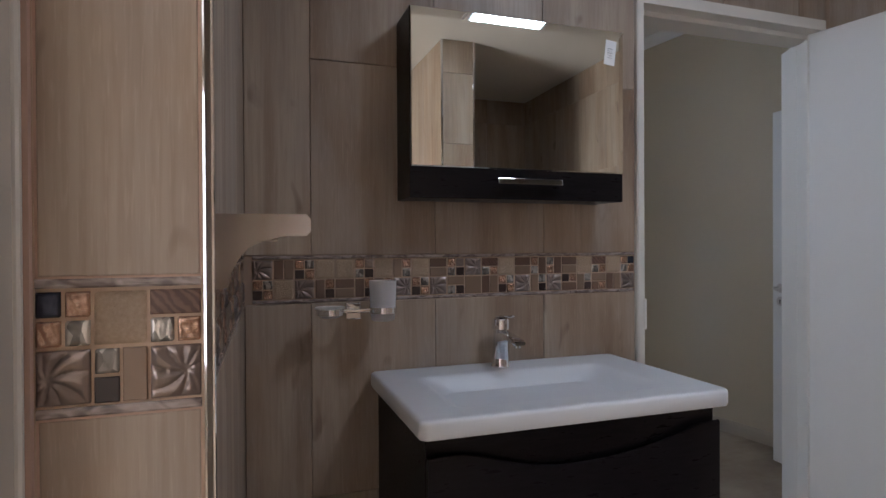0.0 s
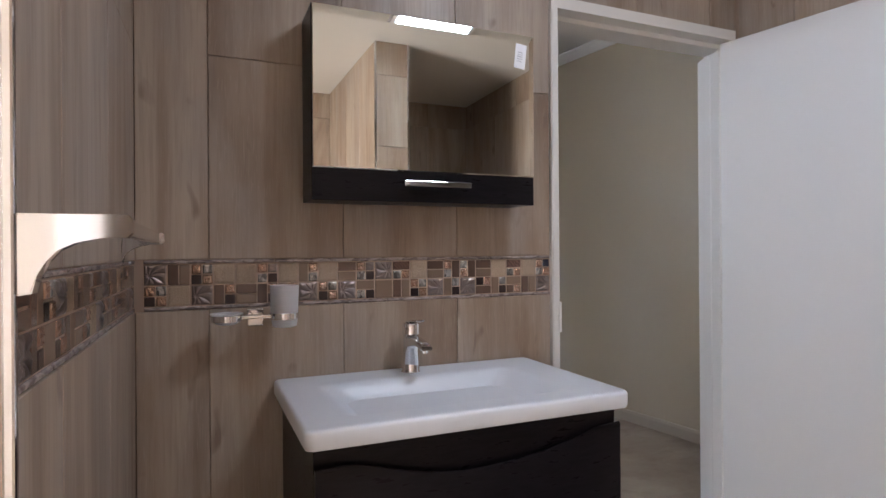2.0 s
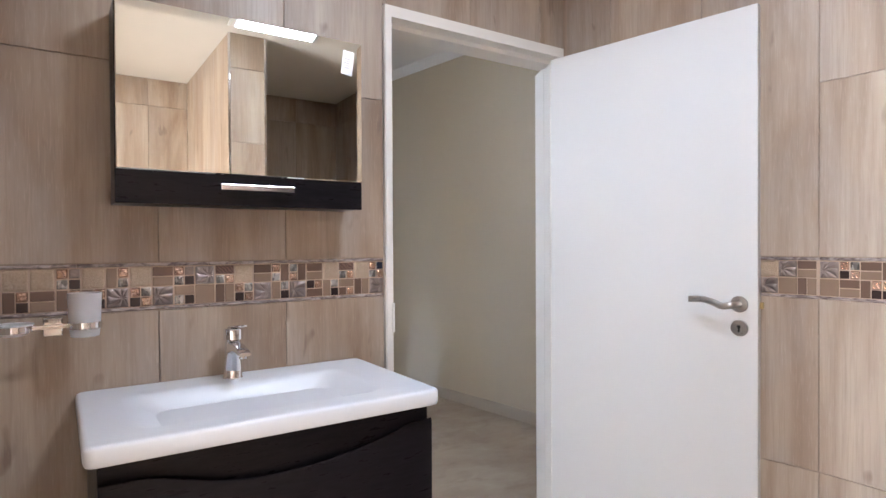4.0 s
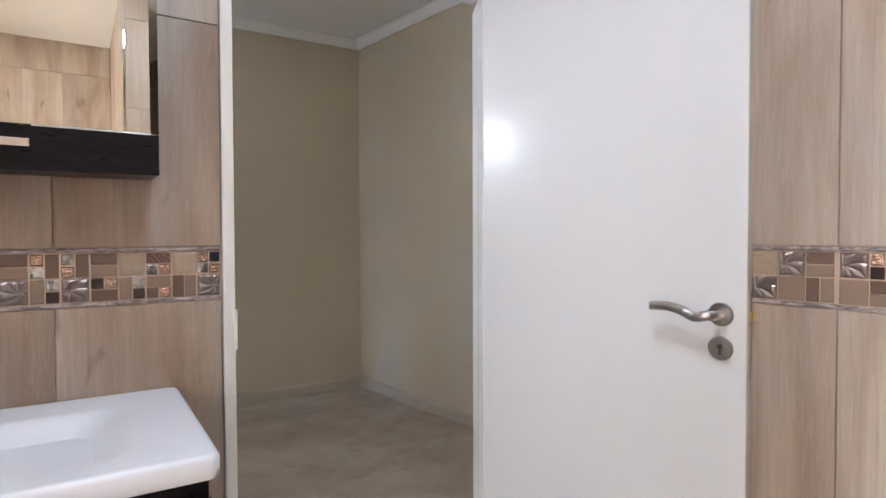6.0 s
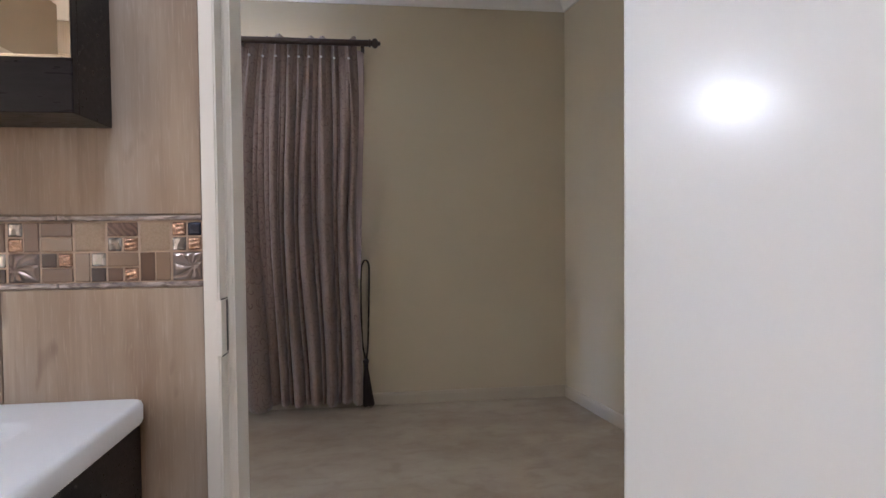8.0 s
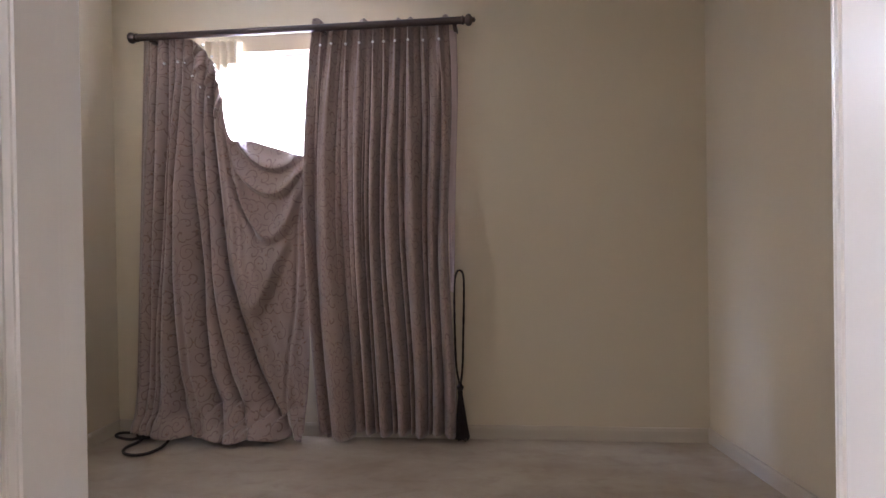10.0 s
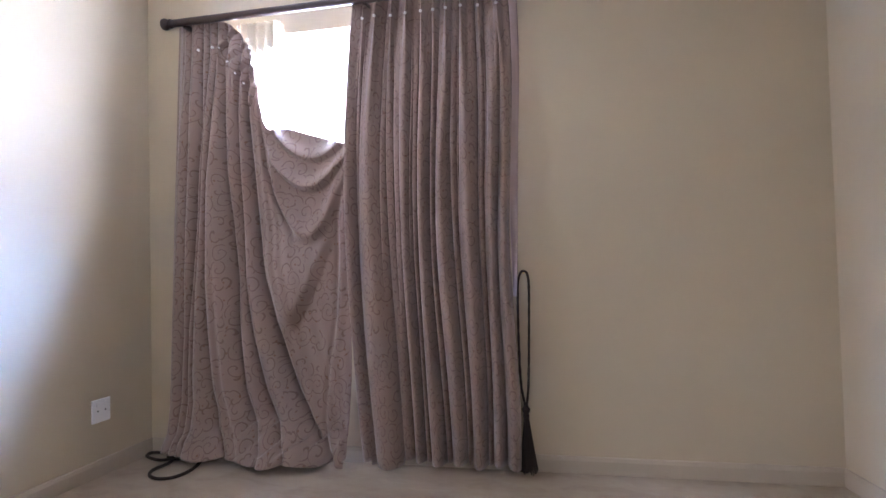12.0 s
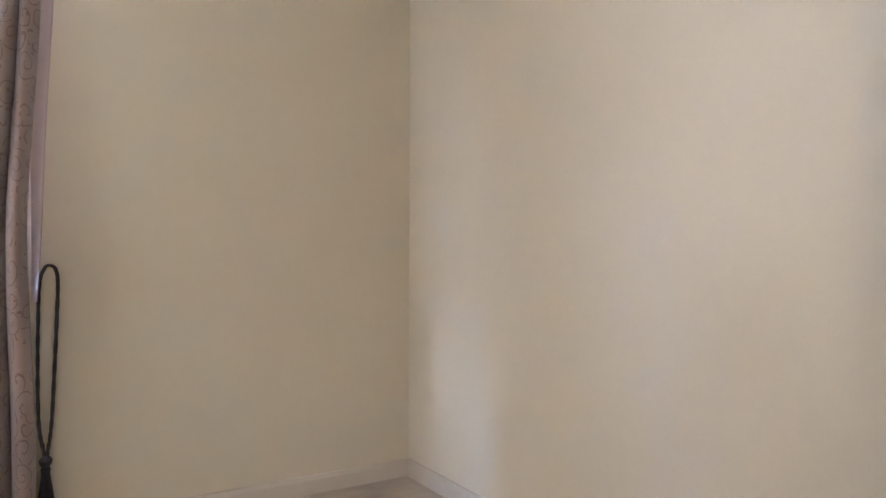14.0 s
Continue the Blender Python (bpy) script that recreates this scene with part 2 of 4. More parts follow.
BRASS = material("brass", (0.55, 0.40, 0.18), 0.3, 1.0)
PVC = material("window_frame_white", (0.78, 0.78, 0.78), 0.35)
SILVER_RELIEF = material("pewter_glaze", (0.25, 0.205, 0.185), 0.28, 0.85)
COPPER = material("copper_glaze", (0.46, 0.30, 0.215), 0.26, 0.8)
GOLD = make_crackle("gold_crackle_glass", (0.48, 0.35, 0.23), (0.74, 0.58, 0.42), 0.12, 0.25, 260)
PEARL = make_shards("pearl_glass", (0.13, 0.115, 0.10), (0.62, 0.58, 0.53))
BROWN = material("brown_glass", (0.140, 0.090, 0.065), 0.12)
TAN = material("tan_glass", (0.235, 0.165, 0.115), 0.12)
PLUM = material("plum_glass", (0.040, 0.026, 0.024), 0.12)
GLOW = material("lamp_diffuser", (0.8, 0.8, 0.8), 0.4, Emission_Strength=2.6)
GLOW.node_tree.nodes["Principled BSDF"].inputs["Emission Color"].default_value = (0.80, 0.90, 1.0, 1)
INDIGO = material("indigo_glaze", (0.030, 0.033, 0.052), 0.25, 0.6)
STREAK = make_streaked("streaked_stone", (0.095, 0.055, 0.042), (0.175, 0.105, 0.078), 0.25)
TRIM = make_marbled("marbled_trim", (0.16, 0.125, 0.115), (0.40, 0.34, 0.31))


# ---- building helpers ----
def part(name, bm, mat, parent=None, label="", smooth=False, kind=""):
    me = bpy.data.meshes.new(name)
    bmesh.ops.recalc_face_normals(bm, faces=bm.faces)
    if smooth:
        for fc in bm.faces:
            fc.smooth = True
    bm.to_mesh(me)
    bm.free()
    me.materials.append(mat)
    ob = new(name, me)
    if smooth:
        me.set_sharp_from_angle(angle=radians(38))
    if parent:
        ob.parent = parent
        ob.matrix_parent_inverse = parent.matrix_world.inverted()
    return tagged(ob, label=label, kind=kind)


def base(name, at=(0, 0, 0), label="", category="", group="", kind=""):
    ob = new(name)
    ob.location = at
    bpy.context.view_layer.update()
    return tagged(ob, label, category, group, kind)


def add_box(bm, x0, x1, y0, y1, z0, z1, bevel=0.0, m=None, seg=2):
    made = bmesh.ops.create_cube(bm, size=1)
    vs = made["verts"]
    for v in vs:
        v.co = Vector(((x0 + x1) / 2 + v.co.x * (x1 - x0), (y0 + y1) / 2 + v.co.y * (y1 - y0), (z0 + z1) / 2 + v.co.z * (z1 - z0)))
    if bevel:
        edges = list({e for v in vs for e in v.link_edges})
        got = bmesh.ops.bevel(bm, geom=edges, offset=bevel, segments=seg, affect="EDGES", profile=0.5)
        vs = list({v for fc in got["faces"] for v in fc.verts} | {v for v in vs if v.is_valid})
    if m is not None:
        bmesh.ops.transform(bm, matrix=m, verts=vs)
    return vs


def box(x0, x1, y0, y1, z0, z1, bevel=0.0, m=None):
    bm = bmesh.new()
    add_box(bm, x0, x1, y0, y1, z0, z1, bevel, m)
    return bm


def loft(bm, rings, cap=True, closed=True):
    """Faces between rings of equally many points."""
    rows = [[bm.verts.new(p) for p in ring] for ring in rings]
    k = len(rows[0])
    for a, b in zip(rows, rows[1:]):
        for i in range(k if closed else k - 1):
            j = (i + 1) % k
            bm.faces.new((a[i], a[j], b[j], b[i]))
    if cap:
        bm.faces.new(rows[0])
        bm.faces.new(rows[-1])
    return rows


def round_rect(x0, x1, y0, y1, r, z, n=6):
    out = []
    for cx, cy, a0 in ((x1 - r, y1 - r, 0), (x0 + r, y1 - r, 90), (x0 + r, y0 + r, 180), (x1 - r, y0 + r, 270)):
        for k in range(n + 1):
            a = radians(a0 + 90 * k / n)
            out.append((cx + r * math.cos(a), cy + r * math.sin(a), z))
    return out


def circle(c, r, axis="z", n=24, squash=1.0):
    out = []
    for k in range(n):
        a = 2 * math.pi * k / n
        u, v = r * math.cos(a), r * squash * math.sin(a)
        out.append({"z": (c[0] + u, c[1] + v, c[2]), "y": (c[0] + u, c[1], c[2] + v), "x": (c[0], c[1] + u, c[2] + v)}[axis])
    return out


def turned(profile, axis="z", at=(0, 0, 0), n=24):
    """A turned solid: profile of (radius, distance along the axis)."""
    bm = bmesh.new()
    k = "xyz".index(axis)
    rings = []
    for r, d in profile:
        c = list(at)
        c[k] += d
        rings.append(circle(c, max(r, 1e-4), axis, n))
    loft(bm, rings)
    return bm


def tube(points, radius, n=10, bm=None):
    """A round tube along points; radius may be a list."""
    bm = bm or bmesh.new()
    pts = [Vector(p) for p in points]
    rad = radius if isinstance(radius, list) else [radius] * len(pts)
    up, rings = Vector((0.13, 0.21, 0.97)), []
    for k, p in enumerate(pts):
        d = (pts[min(k + 1, len(pts) - 1)] - pts[max(k - 1, 0)]).normalized()
        side = d.cross(up)
        side = (side if side.length > 0.05 else d.cross(Vector((1, 0, 0)))).normalized()
        top = side.cross(d)
        rings.append([p + rad[k] * (side * math.cos(a) + top * math.sin(a)) for a in (2 * math.pi * i / n for i in range(n))])
        up = top
    loft(bm, rings)
    return bm


def smooth_line(points, steps=8):
    """Catmull-Rom through the points."""
    p = [Vector(q) for q in points]
    p = [2 * p[0] - p[1]] + p + [2 * p[-1] - p[-2]]
    out = []
    for a, b, c, d in zip(p, p[1:], p[2:], p[3:]):
        for k in range(steps):
            t = k / steps
            out.append(0.5 * ((2 * b) + (c - a) * t + (2 * a - 5 * b + 4 * c - d) * t * t + (3 * b - a - 3 * c + d) * t**3))
    return out + [p[-2]]


# ---- the plan ----
LEFT_END = (-0.028, -0.86)          # where the short left wall of the basin corner ends
RIGHT = [(1.957, 0.0), (2.108, -0.86), (2.185, -3.06)]
MOS0, MOS1 = 1.106, 1.228
BED_L, BED_R, BED_RN, BED_Y, BED_H = -0.79, 2.83, 3.22, 3.0, 2.76
BATH_H = 2.42
DOOR_L, DOOR_R, DOOR_TOP = 1.177, 1.922, 2.0


def wall(name, *boxes, mat=GROUT):
    bm = bmesh.new()
    for b in boxes:
        add_box(bm, *b)
    return part(name, bm, mat, kind="structure")


def slab_between(name, a, b, thick, z0, z1, mat, side=1):
    """A wall along the line from a to b, its face on that line and its thickness to one side."""
    d = Vector((b[0] - a[0], b[1] - a[1]))
    n = Vector((-d.y, d.x)).normalized() * thick * side
    bm = bmesh.new()
    loft(bm, [[(*a, z), (*b, z), (b[0] + n.x, b[1] + n.y, z), (a[0] + n.x, a[1] + n.y, z)] for z in (z0, z1)])
    return part(name, bm, mat, kind="structure")


# tiles stand 9 mm proud of the grout bed, so the beds lie 9 mm behind the plan's faces
D = 0.009
B = 0.0045                          # the grout between them
wall_vanity = wall("wall_vanity", (-0.2, 1.15, B, 0.119, 0, BATH_H + 0.35), (1.15, 1.966, B, 0.119, DOOR_TOP + 0.036, BATH_H + 0.35),
                   (1.966, 2.17, B, 0.119, 0, BATH_H + 0.35))
wall_partition = slab_between("wall_partition", (-B, 0.0), (LEFT_END[0] - B, LEFT_END[1] + B), 0.145, 0, BATH_H, GROUT, -1)
wall_right = slab_between("wall_right", (RIGHT[0][0] + B, 0.0), (RIGHT[1][0] + B, RIGHT[1][1]), 0.12, 0, BATH_H, GROUT, 1)
wall_right_back = slab_between("wall_right_back", (RIGHT[1][0] + B, RIGHT[1][1] - 0.001), (RIGHT[2][0] + B, RIGHT[2][1]), 0.12, 0, BATH_H, GROUT, 1)
BACK = -3.06
wall_back = wall("wall_back", (-0.4, 2.35, BACK - 0.15, BACK - D, 0, BATH_H))
wall_shower = wall("wall_shower", (1.055 + D, 1.255 - D, BACK - D, -1.86 - D, 0, BATH_H))
wall("wall_corridor", (2.31, 3.3, -0.60, -0.50, 0, 2.9), (3.2, 3.3, -0.50, 0.12, 0, 2.9), (2.17, 3.3, -0.5, 0.12, 2.5, 2.6), mat=HALL)
# the doorway to the hall, in the wall beside the camera; its unseen far side
# is set wide so that the hall light reaches the back wall
wall_hall = wall("wall_hall", (-0.34, -0.20, BACK - D, -2.75, 0, BATH_H), (-0.34, -0.20, -2.75, -0.93, 2.04, BATH_H),
                 (-0.34, -0.20, -0.93, 0.1, 0, BATH_H), mat=HALL)
hall_walls = wall("wall_hall_far", (-2.6, -2.45, -3.1, 0.1, 0, 0.7), (-2.6, -2.45, -3.1, 0.1, 2.3, 2.5), (-2.6, -2.45, -3.1, -1.55, 0.7, 2.3),
                  (-2.6, -2.45, -0.15, 0.1, 0.7, 2.3), (-2.45, -0.34, -3.1, -3.0, 0, 2.5), (-2.45, -0.34, -0.1, 0.1, 0, 2.5), mat=HALL)
part("ceiling_bathroom", box(-2.6, 2.4, -3.27, 0.0, BATH_H, BATH_H + 0.1), CEILING, kind="structure")

WX0, WX1, WZ0, WZ1 = -0.46, 1.20, 0.95, 2.375
wall_window = wall("wall_window", (-1.0, WX0, BED_Y, BED_Y + 0.16, 0, 2.9), (WX1, 3.25, BED_Y, BED_Y + 0.16, 0, 2.9),
                   (WX0, WX1, BED_Y, BED_Y + 0.16, 0, WZ0), (WX0, WX1, BED_Y, BED_Y + 0.16, WZ1, 2.9), mat=BEDROOM)
wall_west = wall("wall_west", (BED_L - 0.15, BED_L, 0.12, BED_Y, 0, 2.9), mat=BEDROOM)
wall_east = slab_between("wall_east", (BED_RN, 0.12), (BED_R, BED_Y), 0.15, 0, 2.9, BEDROOM, -1)
wall_bed_side = wall("wall_bedroom_side", (BED_L, 1.16, 0.12, 0.132, 0, 2.9), (1.16, 2.061, 0.12, 0.132, DOOR_TOP + 0.03, 2.9),
                     (2.061, 2.17, 0.12, 0.234, 0, 2.9), (2.17, 2.90, 0.12, 0.132, 2.04, 2.9), (2.90, 3.4, 0.12, 0.132, 0, 2.9), mat=BEDROOM)
part("ceiling_bedroom", box(-1.0, 3.5, 0.0, 3.23, 2.82, 2.92), CEILING, kind="structure")
part("floor", box(-2.6, 3.5, -3.27, 3.23, -0.12, 0.0), FLOOR, kind="structure")


def cornice():
    bm = bmesh.new()
    prof = [(0.0, 2.755), (0.012, 2.755), (0.018, 2.768), (0.05, 2.805), (0.062, 2.812), (0.062, 2.825), (0.0, 2.825)]
    def run(p0, p1, n):
        loft(bm, [[(p[0] + n[0] * d, p[1] + n[1] * d, z) for d, z in prof] for p in (p0, p1)])
    run((BED_L, BED_Y - 0.001), (BED_R, BED_Y - 0.001), (0, -1))
    run((BED_L + 0.001, 0.132), (BED_L + 0.001, BED_Y), (1, 0))
    run((BED_RN - 0.001, 0.132), (BED_R - 0.001, BED_Y), (-1, 0))
    run((BED_L, 0.133), (BED_RN, 0.133), (0, 1))
    part("cornice", bm, CEILING, kind="structure")


cornice()


def skirting():
    prof = [(0.0, 0.0), (0.014, 0.0), (0.014, 0.062), (0.009, 0.078), (0.004, 0.082), (0.0, 0.082)]
    def run(p0, p1, n):
        bm = bmesh.new()
        loft(bm, [[(p[0] + n[0] * d, p[1] + n[1] * d, z) for d, z in prof] for p in (p0, p1)])
        part("baseboard", bm, make_skirt, kind="structure")
    run((BED_L + 0.014, BED_Y - 0.001), (BED_R - 0.014, BED_Y - 0.001), (0, -1))
    run((BED_L + 0.001, 0.133), (BED_L + 0.001, BED_Y), (1, 0))
    run((BED_RN - 0.001, 0.133), (BED_R - 0.001, BED_Y), (-1, 0.04))


make_skirt = make_paint("skirting_paint", (0.44, 0.375, 0.29), 0.4, 0.10)
skirting()


# ---- the steel door frame and the open bathroom door ----
def door_frame():
    f = base("door_1", (1.54, 0.06, 0), "white steel door frame in the tiled wall, its paint a little uneven", "door frame", kind="structure")
    def jamb(name, prof):
        bm = bmesh.new()
        loft(bm, [[(x, y, z) for x, y in prof] for z in (0, DOOR_TOP)])
        bmesh.ops.bevel(bm, geom=[e for e in bm.edges if abs(e.verts[0].co.z - e.verts[1].co.z) > 1], offset=0.003, segments=2, affect="EDGES")
        return part(name, bm, ENAMEL, f)
    jamb("jamb", [(1.151, -0.012), (DOOR_L, -0.012), (DOOR_L, 0.040), (DOOR_L + 0.012, 0.044), (DOOR_L + 0.012, 0.100), (DOOR_L + 0.014, 0.134), (1.151, 0.134)])
    # the hinge jamb splays open towards the bedroom
    jamb("jamb", [(1.957, -0.012), (1.946, -0.012), (1.944, 0.030), (1.919, 0.037), (1.924, 0.050), (1.968, 0.134), (2.019, 0.234), (2.060, 0.234), (2.060, 0.1205), (1.957, 0.1195)])
    bm = bmesh.new()
    prof = [(-0.012, DOOR_TOP + 0.036), (-0.012, DOOR_TOP), (0.040, DOOR_TOP), (0.044, DOOR_TOP - 0.014), (0.134, DOOR_TOP - 0.014), (0.134, DOOR_TOP + 0.036)]
    loft(bm, [[(x, y, z) for y, z in prof] for x in (1.151, 1.944)])
    part("lintel", bm, ENAMEL, f)
    bm = box(DOOR_L + 0.0005, DOOR_L + 0.003, 0.012, 0.030, 0.985, 1.085, 0.0008)
    part("strike_plate", bm, ENAMEL, f)
    part("strike_lip", box(DOOR_L - 0.006, DOOR_L + 0.0035, -0.0150, 0.0118, 0.988, 1.082, 0.001), ENAMEL, f)
    # black strips and a black block draw the shade of gaps and slot
    for z in (0.9855, 1.0825):
        part("strike_gap", box(DOOR_L + 0.0004, DOOR_L + 0.0034, -0.006, 0.031, z, z + 0.0018), BLACK, f, "thin black strip painting the shade in the gap round the strike plate")
    part("strike_slot", box(DOOR_L + 0.002, DOOR_L + 0.0036, 0.020, 0.031, 0.99, 1.08), BLACK, f, "black piece painting the shade in the latch slot")


door_frame()


def lever(parent, side):
    """Handle on the local face y = 0, pointing to -x."""
    t = []
    t.append(part("rose", turned([(0.001, 0), (0.0245, 0), (0.026, -0.002), (0.026, -0.006), (0.024, -0.008), (0.001, -0.0082)], "y"), STEEL, parent, "round brushed rose", True))
    line = smooth_line([(0, -0.006, 0), (0, -0.040, 0), (-0.012, -0.052, 0.0), (-0.035, -0.054, -0.004), (-0.062, -0.053, 0.006), (-0.095, -0.052, 0.013), (-0.136, -0.052, 0.011)], 5)
    rad = [0.0095 + 0.0015 * math.sin(k / len(line) * 3) for k in range(len(line))]
    t.append(part("handle", tube(line, rad, 14), STEEL, parent, "curved brushed steel lever", True))
    t.append(part("escutcheon", turned([(0.001, 0), (0.0245, 0), (0.026, -0.002), (0.026, -0.006), (0.024, -0.008), (0.001, -0.0082)], "y", (0, 0, -0.074)), STEEL, parent, "round keyhole rose", True))
    bm = box(-0.003, 0.003, -0.0088, -0.007, -0.087, -0.072, 0.0005)
    add_box(bm, -0.0055, 0.0055, -0.0087, -0.007, -0.0745, -0.0645, 0.002)
    t.append(part("keyhole", bm, BLACK, parent))
    for ob in t:
        ob.matrix_parent_inverse = Matrix()
        ob.matrix_basis = side
    return t


def door(name, hinge, angle, width, height, label, lock_z=1.079, from_hinge=0.707, turned_round=False):
    """A flush leaf. In its own frame it runs along +x from the hinge and its visible face is y = 0."""
    d = base(name, (0, 0, 0), label, "door")
    part("leaf", box(0.003, width, 0.0, 0.038, 0.008, height, 0.002), LEAF, d, "smooth white painted flush leaf")
    lever(d, pose(from_hinge, 0.038, lock_z) @ Matrix.Diagonal((1, -1, 1, 1)) if turned_round else pose(from_hinge, 0, lock_z))
    part("faceplate", box(width - 0.001, width + 0.0016, 0.008, 0.030, lock_z - 0.135, lock_z + 0.055, 0.0004), STEEL, d, "worn steel lock faceplate")
    part("latch", box(width, width + 0.011, 0.013, 0.025, lock_z - 0.012, lock_z + 0.008, 0.002), BRASS, d, "brass latch bolt")
    for z in (0.25, height - 0.25):
        part("hinge", turned([(0.001, 0), (0.006, 0), (0.006, 0.09), (0.001, 0.09)], "z", (-0.001, 0.012, z), 10), STEEL, d, smooth=True)
    d.matrix_world = pose(hinge[0], hinge[1], 0, 0, 0, angle)
    return d


door("bathroom_door", (1.917, 0.035), -79.3, 0.759, 2.0, "smooth white flush door standing open against the tiled wall, steel lever")
door("bedroom_door", (2.822, 0.262), 84.0, 0.76, 2.0, "white flush door standing wide open beside the beige wall", 1.0, 0.70, True)


def ceiling_lamp():
    c = base("ceiling_light", (1.08, -1.0, BATH_H), "square white ceiling light with a glowing cool diffuser", "ceiling light")
    bm = bmesh.new()
    rings = [round_rect(1.08 - a, 1.08 + a, -1.0 - b, -1.0 + b, 0.02, z) for a, b, z in ((0.19, 0.15, BATH_H), (0.19, 0.15, BATH_H - 0.022), (0.175, 0.135, BATH_H - 0.026), (0.172, 0.132, BATH_H - 0.020))]
    loft(bm, rings)
    part("frame", bm, PLASTIC, c, smooth=True)
    part("diffuser", box(0.912, 1.248, -1.128, -0.872, BATH_H - 0.0245, BATH_H - 0.0205, 0.001), GLOW, c, "glowing diffuser")


ceiling_lamp()


# unseen fitting, assumed where the leaf's highlight points on the west wall
def highlight_lamp():
    c = base("highlight_wall_light", (BED_L, 1.62, 2.02), "small round white wall light added out of view for the bright spot on the open door", "wall light")
    part("backplate", turned([(0.001, 0.001), (0.07, 0.001), (0.07, 0.02), (0.062, 0.026), (0.001, 0.026)], "x", (BED_L, 1.62, 2.02), 28), PLASTIC, c, smooth=True)
    part("diffuser", turned([(0.001, 0.0262), (0.058, 0.0262), (0.060, 0.040), (0.050, 0.058), (0.028, 0.068), (0.001, 0.071)], "x", (BED_L, 1.62, 2.02), 28), GLOW, c, "glowing round diffuser", True)


highlight_lamp()


# ---- vanity ----
def basin():
    X0, X1, Y0, Y1, T = 0.311, 1.053, -0.474, -0.001, 0.920
    bm = bmesh.new()
    def ring(i, r, z, dx0=0, dx1=0, dy0=0, dy1=0):
        return round_rect(X0 + i + dx0, X1 - i - dx1, Y0 + i + dy0, Y1 - i - dy1, r, z, 7)
    rings = [ring(0.012, 0.012, T - 0.040), ring(0.003, 0.018, T - 0.038), ring(0.0, 0.02, T - 0.031), ring(0.0, 0.02, T - 0.008), ring(0.002, 0.019, T - 0.0025), ring(0.006, 0.016, T), ring(0.010, 0.014, T),
             ]
    # the bowl: its mouth, then softly rounded walls down to a gently sloping bottom
    mouth = (X0 + 0.083, X1 - 0.106, Y0 + 0.068, Y1 - 0.103)
    for inset, drop in ((0.0, 0.0004), (0.003, 0.0012), (0.007, 0.0035), (0.012, 0.008), (0.018, 0.016), (0.026, 0.028), (0.036, 0.041), (0.050, 0.054), (0.070, 0.066), (0.095, 0.075), (0.120, 0.080), (0.140, 0.082)):
        sx = inset * 1.7
        rings.append(round_rect(mouth[0] + sx * 1.15, mouth[1] - sx, mouth[2] + inset * 0.9, mouth[3] - inset, 0.038 + inset * 0.12, T - drop, 7))
    loft(bm, rings)
    b = base("wash_basin", (0.68, -0.24, 0.873), "white ceramic basin with a wide rectangular bowl on the dark vanity", "sink")
    part("bowl", bm, CERAMIC, b, smooth=True)
    part("drain", turned([(0.001, 0), (0.022, 0), (0.024, 0.002), (0.018, 0.004), (0.001, 0.005)], "z", (0.70, -0.262, 0.8375)), CHROME, b, "chrome drain cover", True)


basin()


def vanity():
    X0, X1, Y0, Z0, Z1 = 0.334, 1.042, -0.448, 0.32, 0.8795
    v = base("vanity_cabinet", (0.68, 0, 0.32), "espresso wall-hung vanity cabinet with a curved finger groove", "cabinet")
    part("body", box(X0, X1, Y0 + 0.02, -0.001, Z0, Z1, 0.002), DARK, v)
    xs = [0.334, 0.36, 0.385, 0.41, 0.43, 0.46, 0.493, 0.53, 0.567, 0.60, 0.633, 0.70, 0.777, 0.84, 0.906, 0.945, 0.970, 0.984, 1.01, 1.042]
    zs = [0.838, 0.839, 0.840, 0.839, 0.835, 0.827, 0.817, 0.807, 0.800, 0.795, 0.792, 0.792, 0.797, 0.806, 0.820, 0.830, 0.838, 0.841, 0.842, 0.844]
    bm = bmesh.new()
    rings = []
    for x, z in zip(xs, zs):
        rings.append([(x, Y0 + 0.0185, Z0), (x, Y0, Z0), (x, Y0, z - 0.006), (x, Y0 + 0.002, z - 0.0015), (x, Y0 + 0.005, z), (x, Y0 + 0.010, z - 0.004), (x, Y0 + 0.0185, z - 0.016)])
    loft(bm, rings)
    part("drawer_front", bm, DARK, v, "drawer front with a wavy top edge", True)


vanity()


